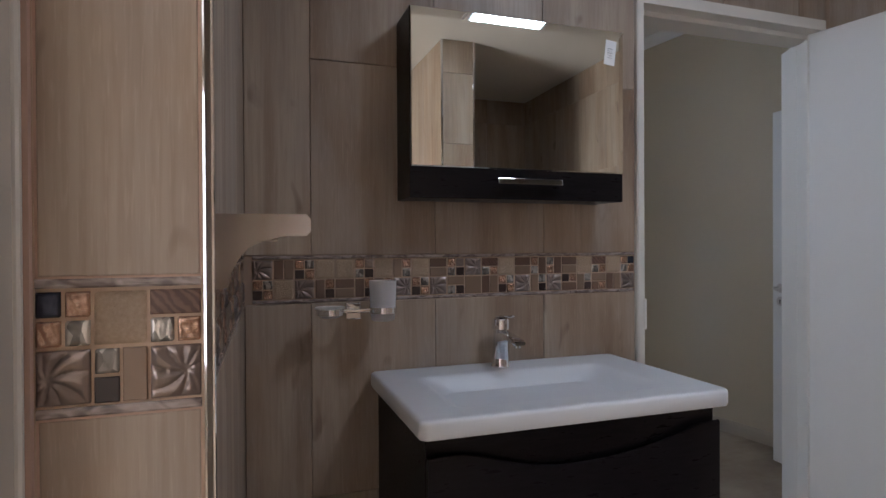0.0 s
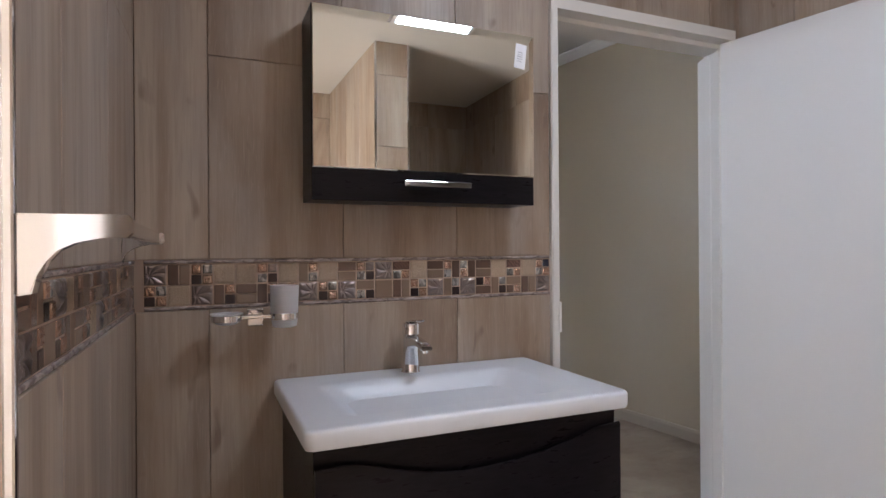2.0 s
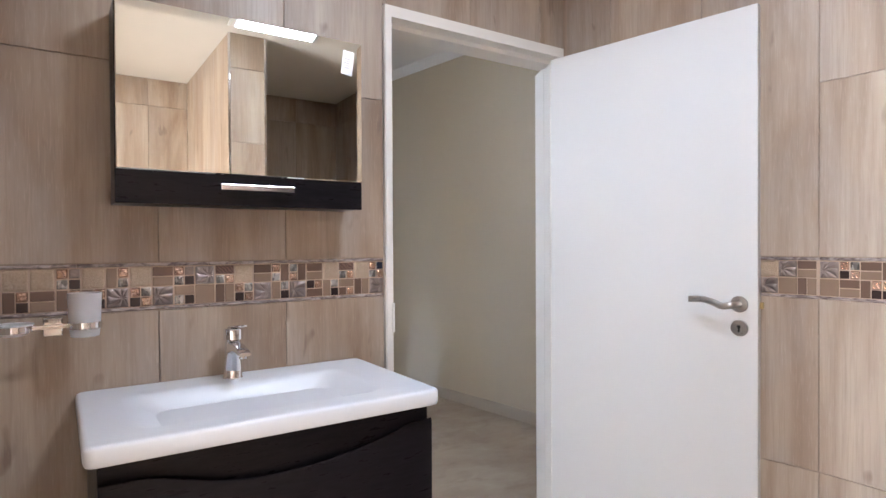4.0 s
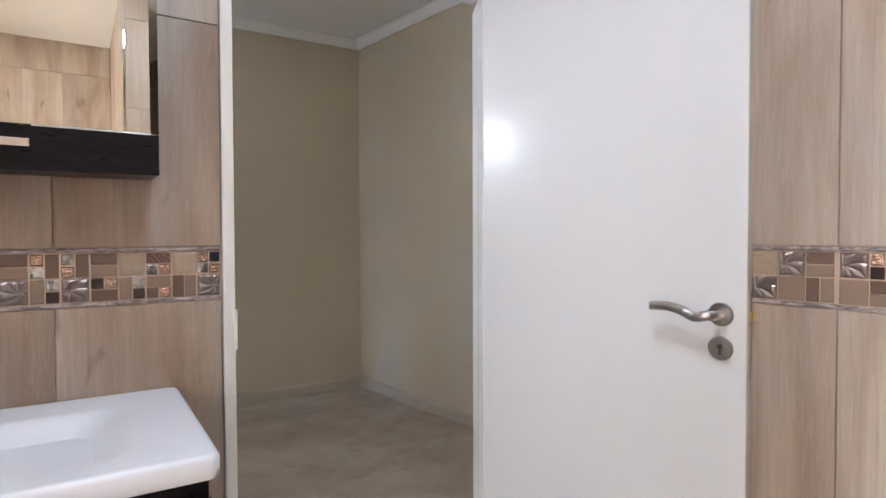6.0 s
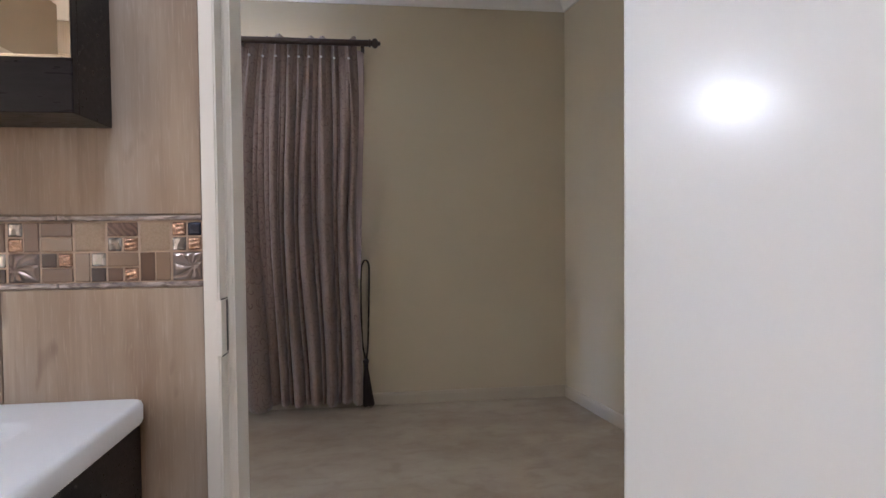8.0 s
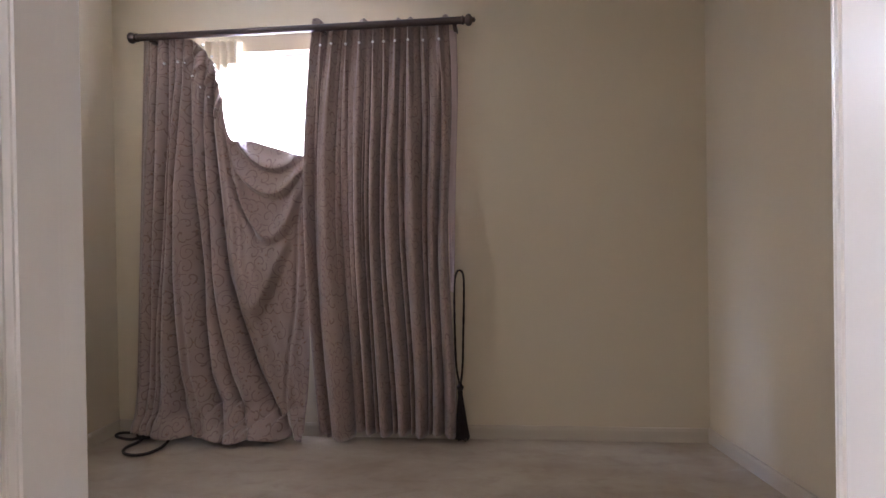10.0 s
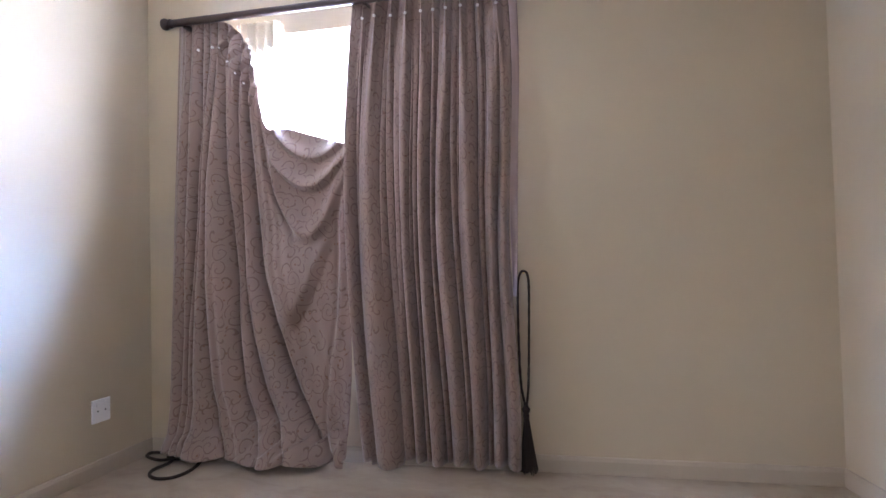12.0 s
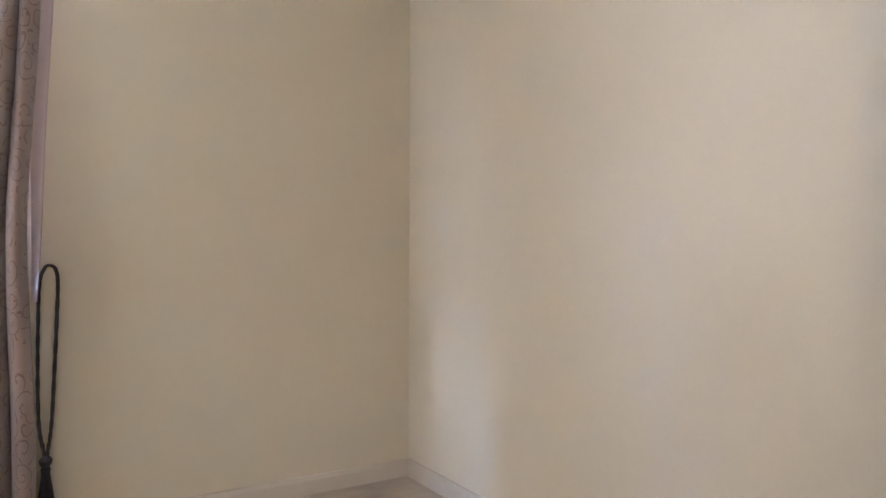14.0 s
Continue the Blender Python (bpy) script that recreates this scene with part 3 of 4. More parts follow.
def tap():
    t = base("basin_tap", (0.664, -0.056, 0.9175), "polished chrome single-lever basin mixer tap on the white basin", "tap")
    x, y, z = 0.664, -0.056, 0.9175
    bm = bmesh.new()
    rings = [circle((x, y - 0.010 * k / 8 * 0.6, z + h), r, "z", 28) for k, (r, h) in enumerate(
        ((0.026, 0), (0.026, 0.003), (0.0235, 0.006), (0.0225, 0.03), (0.0215, 0.06), (0.0215, 0.085), (0.0215, 0.098), (0.019, 0.101)))]
    loft(bm, rings)
    part("body", bm, CHROME, t, smooth=True)
    bm = bmesh.new()
    rings = []
    for d, top, h, w in ((0.0, 0.100, 0.036, 0.019), (0.03, 0.100, 0.026, 0.018), (0.06, 0.098, 0.018, 0.017), (0.09, 0.094, 0.014, 0.0165), (0.112, 0.089, 0.013, 0.016), (0.118, 0.086, 0.009, 0.014)):
        rings.append([(px, y - 0.006 - d, pz) for px, _, pz in ((a, 0, b) for a, b, _ in round_rect(x - w, x + w, z + top - h, z + top, min(h, w) * 0.45, 0, 4))])
    loft(bm, rings)
    part("spout", bm, CHROME, t, smooth=True)
    part("aerator", turned([(0.001, 0), (0.010, 0), (0.010, -0.009), (0.001, -0.009)], "z", (x, y - 0.104, z + 0.078), 16), CHROME, t, smooth=True)
    bm = turned([(0.001, 0), (0.0225, 0), (0.0245, 0.002), (0.0245, 0.027), (0.0225, 0.0305), (0.001, 0.032)], "z", (x, y - 0.004, z + 0.103), 28)
    part("cartridge_cap", bm, CHROME, t, smooth=True)
    bm = box(-0.0085, 0.0085, -0.042, 0.014, -0.0030, 0.0030, 0.0025)
    bmesh.ops.transform(bm, matrix=pose(x + 0.002, y - 0.002, z + 0.1375, -5, 0, 30), verts=bm.verts)
    part("lever", bm, CHROME, t, smooth=True)


tap()


def mirror_cabinet():
    X0, X1, Y0, Z0, Z1 = 0.390, 1.010, -0.130, 1.372, 1.846
    c = base("mirror_cabinet", (0.7, 0, 1.37), "espresso wall cabinet with a mirror front hanging above the basin", "cabinet")
    part("body", box(X0, X1 - 0.001, Y0 + 0.019, 0.0, Z0, Z1, 0.0015), DARK, c)
    part("door", box(X0 - 0.001, X1, Y0, Y0 + 0.018, Z0 - 0.001, Z1, 0.002), DARK, c, "dark flap behind the mirror")
    bm = bmesh.new()
    a, b, y = 0.0, 0.021, Y0 - 0.0050
    zl, zh = 1.449, Z1 - 0.001
    loft(bm, [[(x, Y0 - 0.0002, z) for x, z in ((X0 + 0.001, zl), (X1 - 0.001, zl), (X1 - 0.001, zh), (X0 + 0.001, zh))],
              [(x, Y0 - 0.0028, z) for x, z in ((X0 + 0.001, zl), (X1 - 0.001, zl), (X1 - 0.001, zh), (X0 + 0.001, zh))],
              [(x, y, z) for x, z in ((X0 + 0.003, zl + 0.003), (X1 - 0.016, zl + 0.003), (X1 - 0.016, zh - b), (X0 + 0.003, zh - b))]])
    mir = part("mirror", bm, MIRROR, c, "clear mirror with a bevelled edge")
    h = part("handle", box(0.617, 0.803, Y0 - 0.026, Y0 - 0.018, 1.409, 1.424, 0.0015), CHROME, c, "flat satin chrome bar handle")
    for x in (0.632, 0.788):
        part("post", box(x - 0.004, x + 0.004, Y0 - 0.0185, Y0 - 0.0002, 1.412, 1.421, 0.001), CHROME, h)
    s = tagged(part("sticker", box(-0.017, 0.017, -0.0004, 0.0004, -0.034, 0.034), PAPER), "small white printed label stuck to the mirror", "sticker")
    bars = [part("bar", box(-0.010, 0.006, -0.0007, -0.0005, z, z + w), INK, s) for z, w in ((0.010, 0.0015), (0.004, 0.001), (-0.002, 0.0018), (-0.008, 0.001), (-0.015, 0.001))]
    s.matrix_world = pose(0.966, y - 0.0006, 1.784, 0, 7, 0)


mirror_cabinet()


def tumbler_holder():
    x, y, z = 0.268, -0.082, 1.090
    h = base("tumbler_holder", (x, 0, z), "chrome double wall holder for a soap dish and a tumbler", "bathroom fixture")
    part("wall_plate", box(x - 0.020, x + 0.020, -0.012, -0.001, z - 0.030, z + 0.014, 0.003), CHROME, h)
    part("arm", box(x - 0.009, x + 0.009, y, -0.010, z - 0.004, z + 0.004, 0.002), CHROME, h)
    part("crossbar", box(x - 0.042, x + 0.030, y - 0.006, y + 0.006, z - 0.004, z + 0.005, 0.002), CHROME, h)
    for cx, r in ((x - 0.070, 0.032), (x + 0.062, 0.033)):
        bm = bmesh.new()
        rings = [circle((cx, y, z + d), q, "z", 32) for q, d in ((r, -0.007), (r + 0.002, -0.007), (r + 0.002, 0.008), (r, 0.008), (r, -0.007))]
        loft(bm, rings, cap=False)
        part("ring", bm, CHROME, h, smooth=True)
    bm = bmesh.new()
    cx = x - 0.070
    loft(bm, [circle((cx, y, z + d), q, "z", 32) for q, d in ((0.02, -0.014), (0.029, -0.008), (0.031, 0.006), (0.037, 0.009), (0.037, 0.012), (0.029, 0.009), (0.026, -0.004), (0.016, -0.010))])
    tagged(part("soap_dish", bm, FROST, smooth=True), "shallow clear glass soap dish in a chrome ring", "soap dish")
    bm = bmesh.new()
    cx = x + 0.062
    loft(bm, [circle((cx, y, z + d), q, "z", 36) for q, d in ((0.026, -0.026), (0.029, -0.024), (0.0315, 0.0), (0.0345, 0.074), (0.0325, 0.074), (0.0295, 0.0), (0.026, -0.020))])
    tagged(part("tumbler", bm, FROST, smooth=True), "frosted glass tumbler in a chrome ring", "cup")


tumbler_holder()


def towel_rail():
    r = base("towel_rail", (0, -0.5, 1.25), "polished chrome towel rail with curved brackets on the tiled side wall", "towel rail")
    for y in (-0.842, -0.185):
        wx = LEFT_END[0] * (-y / 0.86)
        xz = [(wx, 1.287), (0.069, 1.287), (0.073, 1.282), (0.073, 1.268), (0.068, 1.263), (0.045, 1.263), (0.022, 1.260), (0.006, 1.252), (-0.004, 1.240),
              (-0.010, 1.225), (-0.014, 1.208), (wx, 1.206)]
        bm = bmesh.new()
        loft(bm, [[(x, y + d, z) for x, z in xz] for d in (-0.013, 0.013)])
        bmesh.ops.bevel(bm, geom=[e for e in bm.edges if abs(e.verts[0].co.y - e.verts[1].co.y) < 1e-6], offset=0.002, segments=2, affect="EDGES")
        part("bracket", bm, CHROME, r, "curved chrome bracket")
    part("bar", box(0.052, 0.068, -0.83, -0.197, 1.2650, 1.2855, 0.004), CHROME, r, "flat chrome bar")


towel_rail()


# ---- bedroom window, curtains, sockets ----
def window():
    w = base("window_1", (0.4, 3.12, WZ0), "white window frame with bright daylight behind the curtains", "window", kind="structure")
    y0, y1 = 3.09, 3.13
    for name, b in (("frame", (WX0, WX1, y0, y1, WZ1 - 0.05, WZ1)), ("frame", (WX0, WX1, y0, y1, WZ0, WZ0 + 0.05)), ("frame", (WX0, WX0 + 0.05, y0, y1, WZ0 + 0.05, WZ1 - 0.05)),
                    ("frame", (WX1 - 0.05, WX1, y0, y1, WZ0 + 0.05, WZ1 - 0.05)), ("mullion", (0.475, 0.515, y0, y1, WZ0 + 0.05, WZ1 - 0.05))):
        part(name, box(*b, 0.003), PVC, w)
    for a, b in ((WX0 + 0.05, 0.475), (0.515, WX1 - 0.05)):
        g = part("pane", box(a, b, 3.108, 3.113, WZ0 + 0.05, WZ1 - 0.05), GLASS, w)
        g.visible_shadow = False
    part("window_sill", box(WX0, WX1, 3.0, 3.09, WZ0 - 0.02, WZ0 + 0.004, 0.003), PVC, w)
    c = base("window_catch", (0.1, 3.0, 1.8), "white window stay that holds up the slipped curtain edge", "window catch")
    bm = tube([(0.10, 3.10, 1.85), (0.08, 3.02, 1.84), (0.07, 2.985, 1.835), (0.14, 2.97, 1.842), (0.22, 2.975, 1.822)], 0.009, 8)
    part("stay", bm, PVC, c, smooth=True)
    part("clip", box(0.20, 0.235, 2.965, 2.985, 1.805, 1.835, 0.003), PVC, c)


window()
# glowing sheet that stands in for the sunlit surroundings outside the window
backdrop_material = material("outdoor_glow", (0, 0, 0), 1.0)
nb = Nodes(backdrop_material)
nb.b.inputs["Emission Color"].default_value = (1.0, 0.96, 0.92, 1)
nb.b.inputs["Emission Strength"].default_value = 9.0
part("backdrop", box(-12, 13, 8.0, 8.02, -2, 5.6), backdrop_material, kind="structure")


def curtain_rod():
    r = base("curtain_rod", (0.5, 2.87, 2.45), "dark stained wooden curtain pole with turned finials", "curtain rod")
    z, y = 2.452, 2.87
    part("pole", turned([(0.001, -0.535), (0.021, -0.53), (0.0215, 0.5), (0.021, 1.44), (0.001, 1.445)], "x", (0, y, z), 20), ROD, r, smooth=True)
    fin = [(0.001, 0), (0.021, 0), (0.026, 0.004), (0.026, 0.012), (0.019, 0.016), (0.019, 0.022), (0.030, 0.030), (0.034, 0.042), (0.030, 0.055), (0.017, 0.062), (0.013, 0.068), (0.015, 0.076), (0.001, 0.082)]
    part("finial", turned(fin, "x", (1.44, y, z), 20), ROD, r, smooth=True)
    part("finial", turned([(a, -d) for a, d in fin[:9]] + [(0.001, -0.058)], "x", (-0.53, y, z), 20), ROD, r, smooth=True)
    for x in (1.40, 0.62, -0.45):
        part("bracket", box(x - 0.012, x + 0.012, y, 3.0, z - 0.03, z - 0.01, 0.003), ROD, r)


curtain_rod()


def cloth(name, nu, nv, where, parent, mat, label=""):
    """A sheet from where(u, v) -> point and cloth coordinates, given thickness."""
    bm = bmesh.new()
    uvl = bm.loops.layers.uv.new("uv")
    grid, tex = [], {}
    for j in range(nv + 1):
        row = []
        for i in range(nu + 1):
            p, uv = where(i / nu, j / nv)
            v = bm.verts.new(p)
            tex[v] = uv
            row.append(v)
        grid.append(row)
    for j in range(nv):
        for i in range(nu):
            fc = bm.faces.new((grid[j][i], grid[j][i + 1], grid[j + 1][i + 1], grid[j + 1][i]))
            for lp in fc.loops:
                lp[uvl].uv = tex[lp.vert]
    ob = part(name, bm, mat, parent, label, True)
    ob.data.shade_smooth()
    s = ob.modifiers.new("thickness", "SOLIDIFY")
    s.thickness, s.offset = 0.002, 0
    return ob


def tubes(u, edges, power=0.5):
    """Round folds side by side with sharp creases: 0 in a crease, 1 on a fold's crown. Edges: (place, height of the fold that follows)."""
    for (a, h), (b, _) in zip(edges, edges[1:]):
        if u <= b:
            return h * max(0.0, math.sin(math.pi * (u - a) / (b - a))) ** power
    return 0.0


def stud(parent, p):
    part("stud", turned([(0.001, 0.004), (0.006, 0.004), (0.009, -0.004), (0.006, -0.010), (0.001, -0.013)], "y", (p.x, p.y - 0.002, p.z), 8), CRYSTAL, parent, "small clear crystal button")


def right_curtain():
    c = base("curtain", (0.95, 2.87, 0.04), "mauve jacquard pinch-pleated curtain hanging straight to the floor", "curtain", "curtains at the window")
    low = [(0.0, 0.5), (0.065, 1.1), (0.245, 0.25), (0.33, 0.9), (0.405, 0.35), (0.44, 1.0), (0.525, 0.5), (0.56, 1.1), (0.655, 0.6), (0.69, 1.1), (0.80, 0.4), (0.84, 1.0), (0.925, 0.8), (1.0, 0)]
    mid = [(0.0, 0.6), (0.09, 1.0), (0.215, 0.4), (0.29, 1.0), (0.39, 0.5), (0.44, 1.0), (0.52, 0.6), (0.565, 1.05), (0.65, 0.7), (0.70, 1.0), (0.80, 0.5), (0.85, 1.0), (0.93, 0.7), (1.0, 0)]
    heads = [0.075, 0.165, 0.275, 0.375, 0.465, 0.54, 0.625, 0.73, 0.83, 0.935]

    def where(u, v):
        x0, x1 = 0.560 - 0.074 * math.sin(math.pi * v ** 0.85) + 0.012 * v, 1.352 + 0.012 * v + 0.012 * math.sin(9 * v)
        drift = u + 0.006 * math.sin(4 * v + 12 * u) * min(1, v * 4)
        k = min(1.0, v * 1.4)
        body = tubes(drift, mid) * (1 - k) + tubes(drift, low) * k
        wide = 0.35 + 0.65 * min(1, v * 3)
        near = min(abs(u - at) for at in heads)
        head = math.exp(-(near / 0.011) ** 2) + 0.55 * math.exp(-((near - 0.017) / 0.007) ** 2)
        flare = math.exp(-(near / (0.008 + 0.09 * v)) ** 2) * math.exp(-v * 6) * min(1.0, v / 0.03)
        y = 2.945 - 0.098 * body * wide * (1 - 0.75 * math.exp(-v * 12)) - 0.042 * head * math.exp(-v * 11) * min(1.0, v / 0.035) - 0.062 * flare
        y -= 0.042 * max(0.0, min(1.0, (u - 0.90) / 0.08)) * max(0.0, min(1.0, (v - 0.42) / 0.12))
        y -= 0.03 * v * math.exp(-((u - 0.14) / 0.10) ** 2)
        y -= 0.075 * max(0.0, 1 - u / 0.065)
        y += 0.004 * math.sin(31 * u + 11 * v) + 0.002 * math.sin(87 * u - 9 * v)
        x = x0 + (x1 - x0) * u + 0.006 * math.sin(14 * u + 5 * v)
        z = 2.490 - 2.448 * v
        if v < 0.03:
            z += 0.003 * head - 0.004 + (1 - v / 0.03) * 0.030 * max(0.0, math.sin(19 * u + 1.2) * 0.7 + math.sin(53 * u) * 0.5)
        z += (-0.012 if 0.05 < u < 0.24 else 0.008 + 0.008 * math.sin(23 * u)) * v**6
        return Vector((x, min(y, 2.978), z)), (u * 1.9, v * 2.45)

    cloth("panel", 330, 70, where, c, CURTAIN)
    for at in heads:
        stud(c, where(at, 0.058)[0])

    def lining(u, v):
        return Vector((1.340 + (0.064 - 0.045 * v * v) * u + 0.004 * math.sin(8 * v), 2.972 - 0.010 * math.sin(3 * u + 4 * v), 2.43 - 1.55 * v)), (u, v)
    cloth("lining", 8, 30, lining, c, LINING, "pale pink lining edge")
    return c


right_curtain()


def left_curtain():
    c = base("curtain", (-0.1, 2.87, 0.02), "mauve jacquard curtain slipped off its hooks and heaped on the floor", "curtain", "curtains at the window")
    edge = smooth_line([(-0.52, 0, 2.478), (-0.34, 0, 2.474), (-0.17, 0, 2.435), (-0.06, 0, 2.30), (0.005, 0, 2.12), (0.030, 0, 1.95), (0.072, 0, 1.815), (0.19, 0, 1.80), (0.33, 0, 1.755), (0.525, 0, 1.69)], 10)
    side = smooth_line([(0.525, 0, 1.69), (0.518, 0, 1.45), (0.520, 0, 1.15), (0.515, 0, 0.85), (0.510, 0, 0.55), (0.515, 0, 0.32), (0.495, 0, 0.15), (0.42, 0, 0.04)], 10)
    levels = (0.05, 0.2, 0.4, 0.7, 1.0, 1.3, 1.6, 1.9, 2.25)
    creases = [  # where each long crease runs, from the floor up, and how far the fold right of it stands out
        ((-0.625, -0.62, -0.615, -0.60, -0.585, -0.57, -0.552, -0.525, -0.50), 0.030),
        ((-0.547, -0.54, -0.531, -0.518, -0.504, -0.488, -0.471, -0.459, -0.447), 0.045),
        ((-0.503, -0.498, -0.493, -0.481, -0.453, -0.430, -0.411, -0.381, -0.373), 0.045),
        ((-0.466, -0.461, -0.454, -0.438, -0.419, -0.401, -0.383, -0.361, -0.329), 0.060),
        ((-0.211, -0.274, -0.309, -0.333, -0.346, -0.340, -0.326, -0.304, -0.277), 0.095),
        ((0.001, -0.061, -0.118, -0.143, -0.155, -0.178, -0.209, -0.220, -0.213), 0.060),
        ((0.138, 0.082, 0.011, -0.053, -0.098, -0.115, -0.133, -0.147, -0.136), 0.085),
        ((0.341, 0.276, 0.185, 0.078, -0.001, -0.042, -0.069, -0.096, -0.083), 0.0)]
    pinches = [((-0.133, 2.41), (-0.255, 2.294)), ((-0.08, 2.336), (-0.21, 2.215)), ((-0.036, 2.27), (-0.154, 2.14)), ((-0.008, 2.20), (-0.105, 2.08)), ((0.009, 2.133), (-0.053, 2.0))]

    def along(line, t):
        t = max(0.0, min(1.0, t)) * (len(line) - 1)
        k = min(int(t), len(line) - 2)
        return line[k].lerp(line[k + 1], t - k)

    def step(a, b, t):
        t = max(0.0, min(1.0, (t - a) / (b - a)))
        return t * t * (3 - 2 * t)

    def bend(xs, zs, x):
        return float(np.interp(x, xs, zs))

    def under(d, high, above, below):
        """A fold's lip: swells above its lower edge and drops away steeply below it."""
        return high * (math.exp(-((d - 0.03) / above) ** 2) if d > 0.03 else math.exp(-((0.03 - d) / below) ** 2))

    def relief(x, z):
        at = [bend(levels, c[0], z) for c in creases]
        out = 0.0
        if x <= at[0]:
            out = 0.0
        elif x < at[-1]:
            k = max(i for i in range(len(at)) if at[i] <= x)
            w = at[k + 1] - at[k]
            t = (x - at[k]) / w
            out = min(creases[k][1] * 1.45, w * 1.1) * max(0.0, math.sin(math.pi * t ** 0.85)) ** 0.45
            if k == 4:
                out -= 0.018 * math.exp(-((t - 0.42) / 0.10) ** 2) * step(1.4, 0.5, z)
            out *= (0.55 + 0.45 * step(2.45, 1.9, z)) * (0.65 + 0.35 * step(0.05, 0.5, z))
        else:
            s = x - at[-1]
            out = 0.075 * step(-0.01, 0.05, s)
            body = step(0.0, 0.10, s)
            hx = bend((1.2, 1.3, 1.42, 1.6, 1.9, 2.1), (0.20, 0.16, 0.09, 0.03, -0.007, -0.012), z)
            if z > 1.15:
                out -= 0.035 * math.exp(-((x - hx) / 0.014) ** 2) * step(1.15, 1.35, z) * step(1.95, 1.7, z)
            edge_in = step(0.50, 0.44, x)
            swag = step(0.04, 0.12, x) * body * (0.35 + 0.65 * edge_in)
            out += swag * under(z - (1.60 + 3.0 * (x - 0.32) ** 2), 0.042, 0.055, 0.014)
            out += swag * under(z - (1.45 + 3.6 * (x - 0.30) ** 2), 0.065, 0.060, 0.018)
            out += swag * under(z - (1.20 + 7.5 * (x - 0.29) ** 2), 0.065, 0.11, 0.040)
            front = 0.68 + 0.5 * (x - 0.20 + math.hypot(x - 0.20, 0.06)) * 2.3
            out += 0.065 * body * step(0.47, 0.36, x) * step(front - 0.03, front + 0.09, z) * step(1.30, 1.05, z)
            out += 0.035 * body * math.exp(-((z - 0.35) / 0.25) ** 2) * step(0.15, 0.30, s)
            rx = bend((0.23, 0.36, 0.54, 0.79, 1.13, 1.28, 1.53), (0.385, 0.395, 0.42, 0.455, 0.475, 0.475, 0.50), z)
            out += 0.022 * math.exp(-((x - rx) / 0.020) ** 2) * step(1.65, 1.5, z) * step(0.45, 0.8, z) - 0.012 * math.exp(-((x - rx + 0.032) / 0.014) ** 2) * step(1.55, 1.3, z)
        if z > 1.95:
            for (ax, az), (bx, bz) in pinches:
                dx, dz = bx - ax, bz - az
                n = math.hypot(dx, dz)
                t = ((x - ax) * dx + (z - az) * dz) / n
                if -0.01 < t < n:
                    d = ((x - ax) * dz - (z - az) * dx) / n
                    out += (0.015 * math.exp(-((d - 0.008) / 0.010) ** 2) - 0.017 * math.exp(-((d + 0.012) / 0.009) ** 2)) * step(-0.01, 0.02, t)
                if z < bz:
                    out += 0.022 * math.exp(-((x - bx) / 0.010) ** 2) * math.exp(-((bz - z) / 0.16) ** 2)
        return out

    def where(u, v):
        t = along(edge, u * 0.965 + 0.035 * u * u)
        xl, xr = -0.572 - 0.10 * v, along(side, v).x
        top = max(0.0, (t.x + 0.52) / 1.045)
        low = 1 - (1 - u) ** 1.6
        k = v ** (1.05 - 0.25 * u)
        x = xl + (xr - xl) * (top + (low - top) * k)
        z = t.z + (0.03 - t.z) * v ** (1.0 - 0.10 * u)
        y = 2.950 - relief(x, z)
        if u < 0.035:
            y += (0.035 - u) / 0.035 * 0.05
        if v > 0.88:
            h = (v - 0.88) / 0.12
            y -= 0.19 * h**1.5 * (0.45 + 0.55 * math.sin(math.pi * min(1, u * 1.05))) * (0.75 + 0.25 * math.sin(15 * u))
            z += 0.026 * math.sin(13 * u + 7 * h) * math.sin(math.pi * h) + 0.020 * h * (0.5 + 0.5 * math.sin(24 * u)) + 0.018 * math.sin(math.pi * h) * (u > 0.35)
            z += 0.016 * math.sin(60 * (x - 0.5 * z) + 9 * h) * math.sin(math.pi * h) * step(0.0, 0.1, x + 0.25)
            x += 0.055 * h * step(0.35, 0.85, u)
        y += 0.003 * math.sin(29 * u + 9 * v) + 0.002 * math.sin(67 * u - 13 * v)
        return Vector((x, min(y, 2.992), max(z, 0.006))), (x * 1.25 + 0.9, z)

    cloth("panel", 340, 190, where, c, CURTAIN)
    for x, z in [(-0.39, 2.30), (-0.30, 2.305)] + [b for _, b in pinches]:
        stud(c, Vector((x, 2.950 - relief(x, z) - 0.004, z)))
    for (x, z), _ in pinches:
        stud(c, Vector((x - 0.008, 2.950 - relief(x - 0.008, z) - 0.004, z - 0.005)))
    l = base("lace_curtain", (0, 2.96, 2.2), "short bunch of cream lace bunched behind the slipped curtain", "curtain")

    def lace(u, v):
        return Vector((-0.16 + 0.24 * u, 2.962 - 0.014 * math.sin(30 * u), 2.44 - (0.13 + 0.10 * (1 - u) + 0.01 * math.sin(16 * u)) * v)), (u, v)
    cloth("panel", 40, 8, lace, l, LACE)


left_curtain()


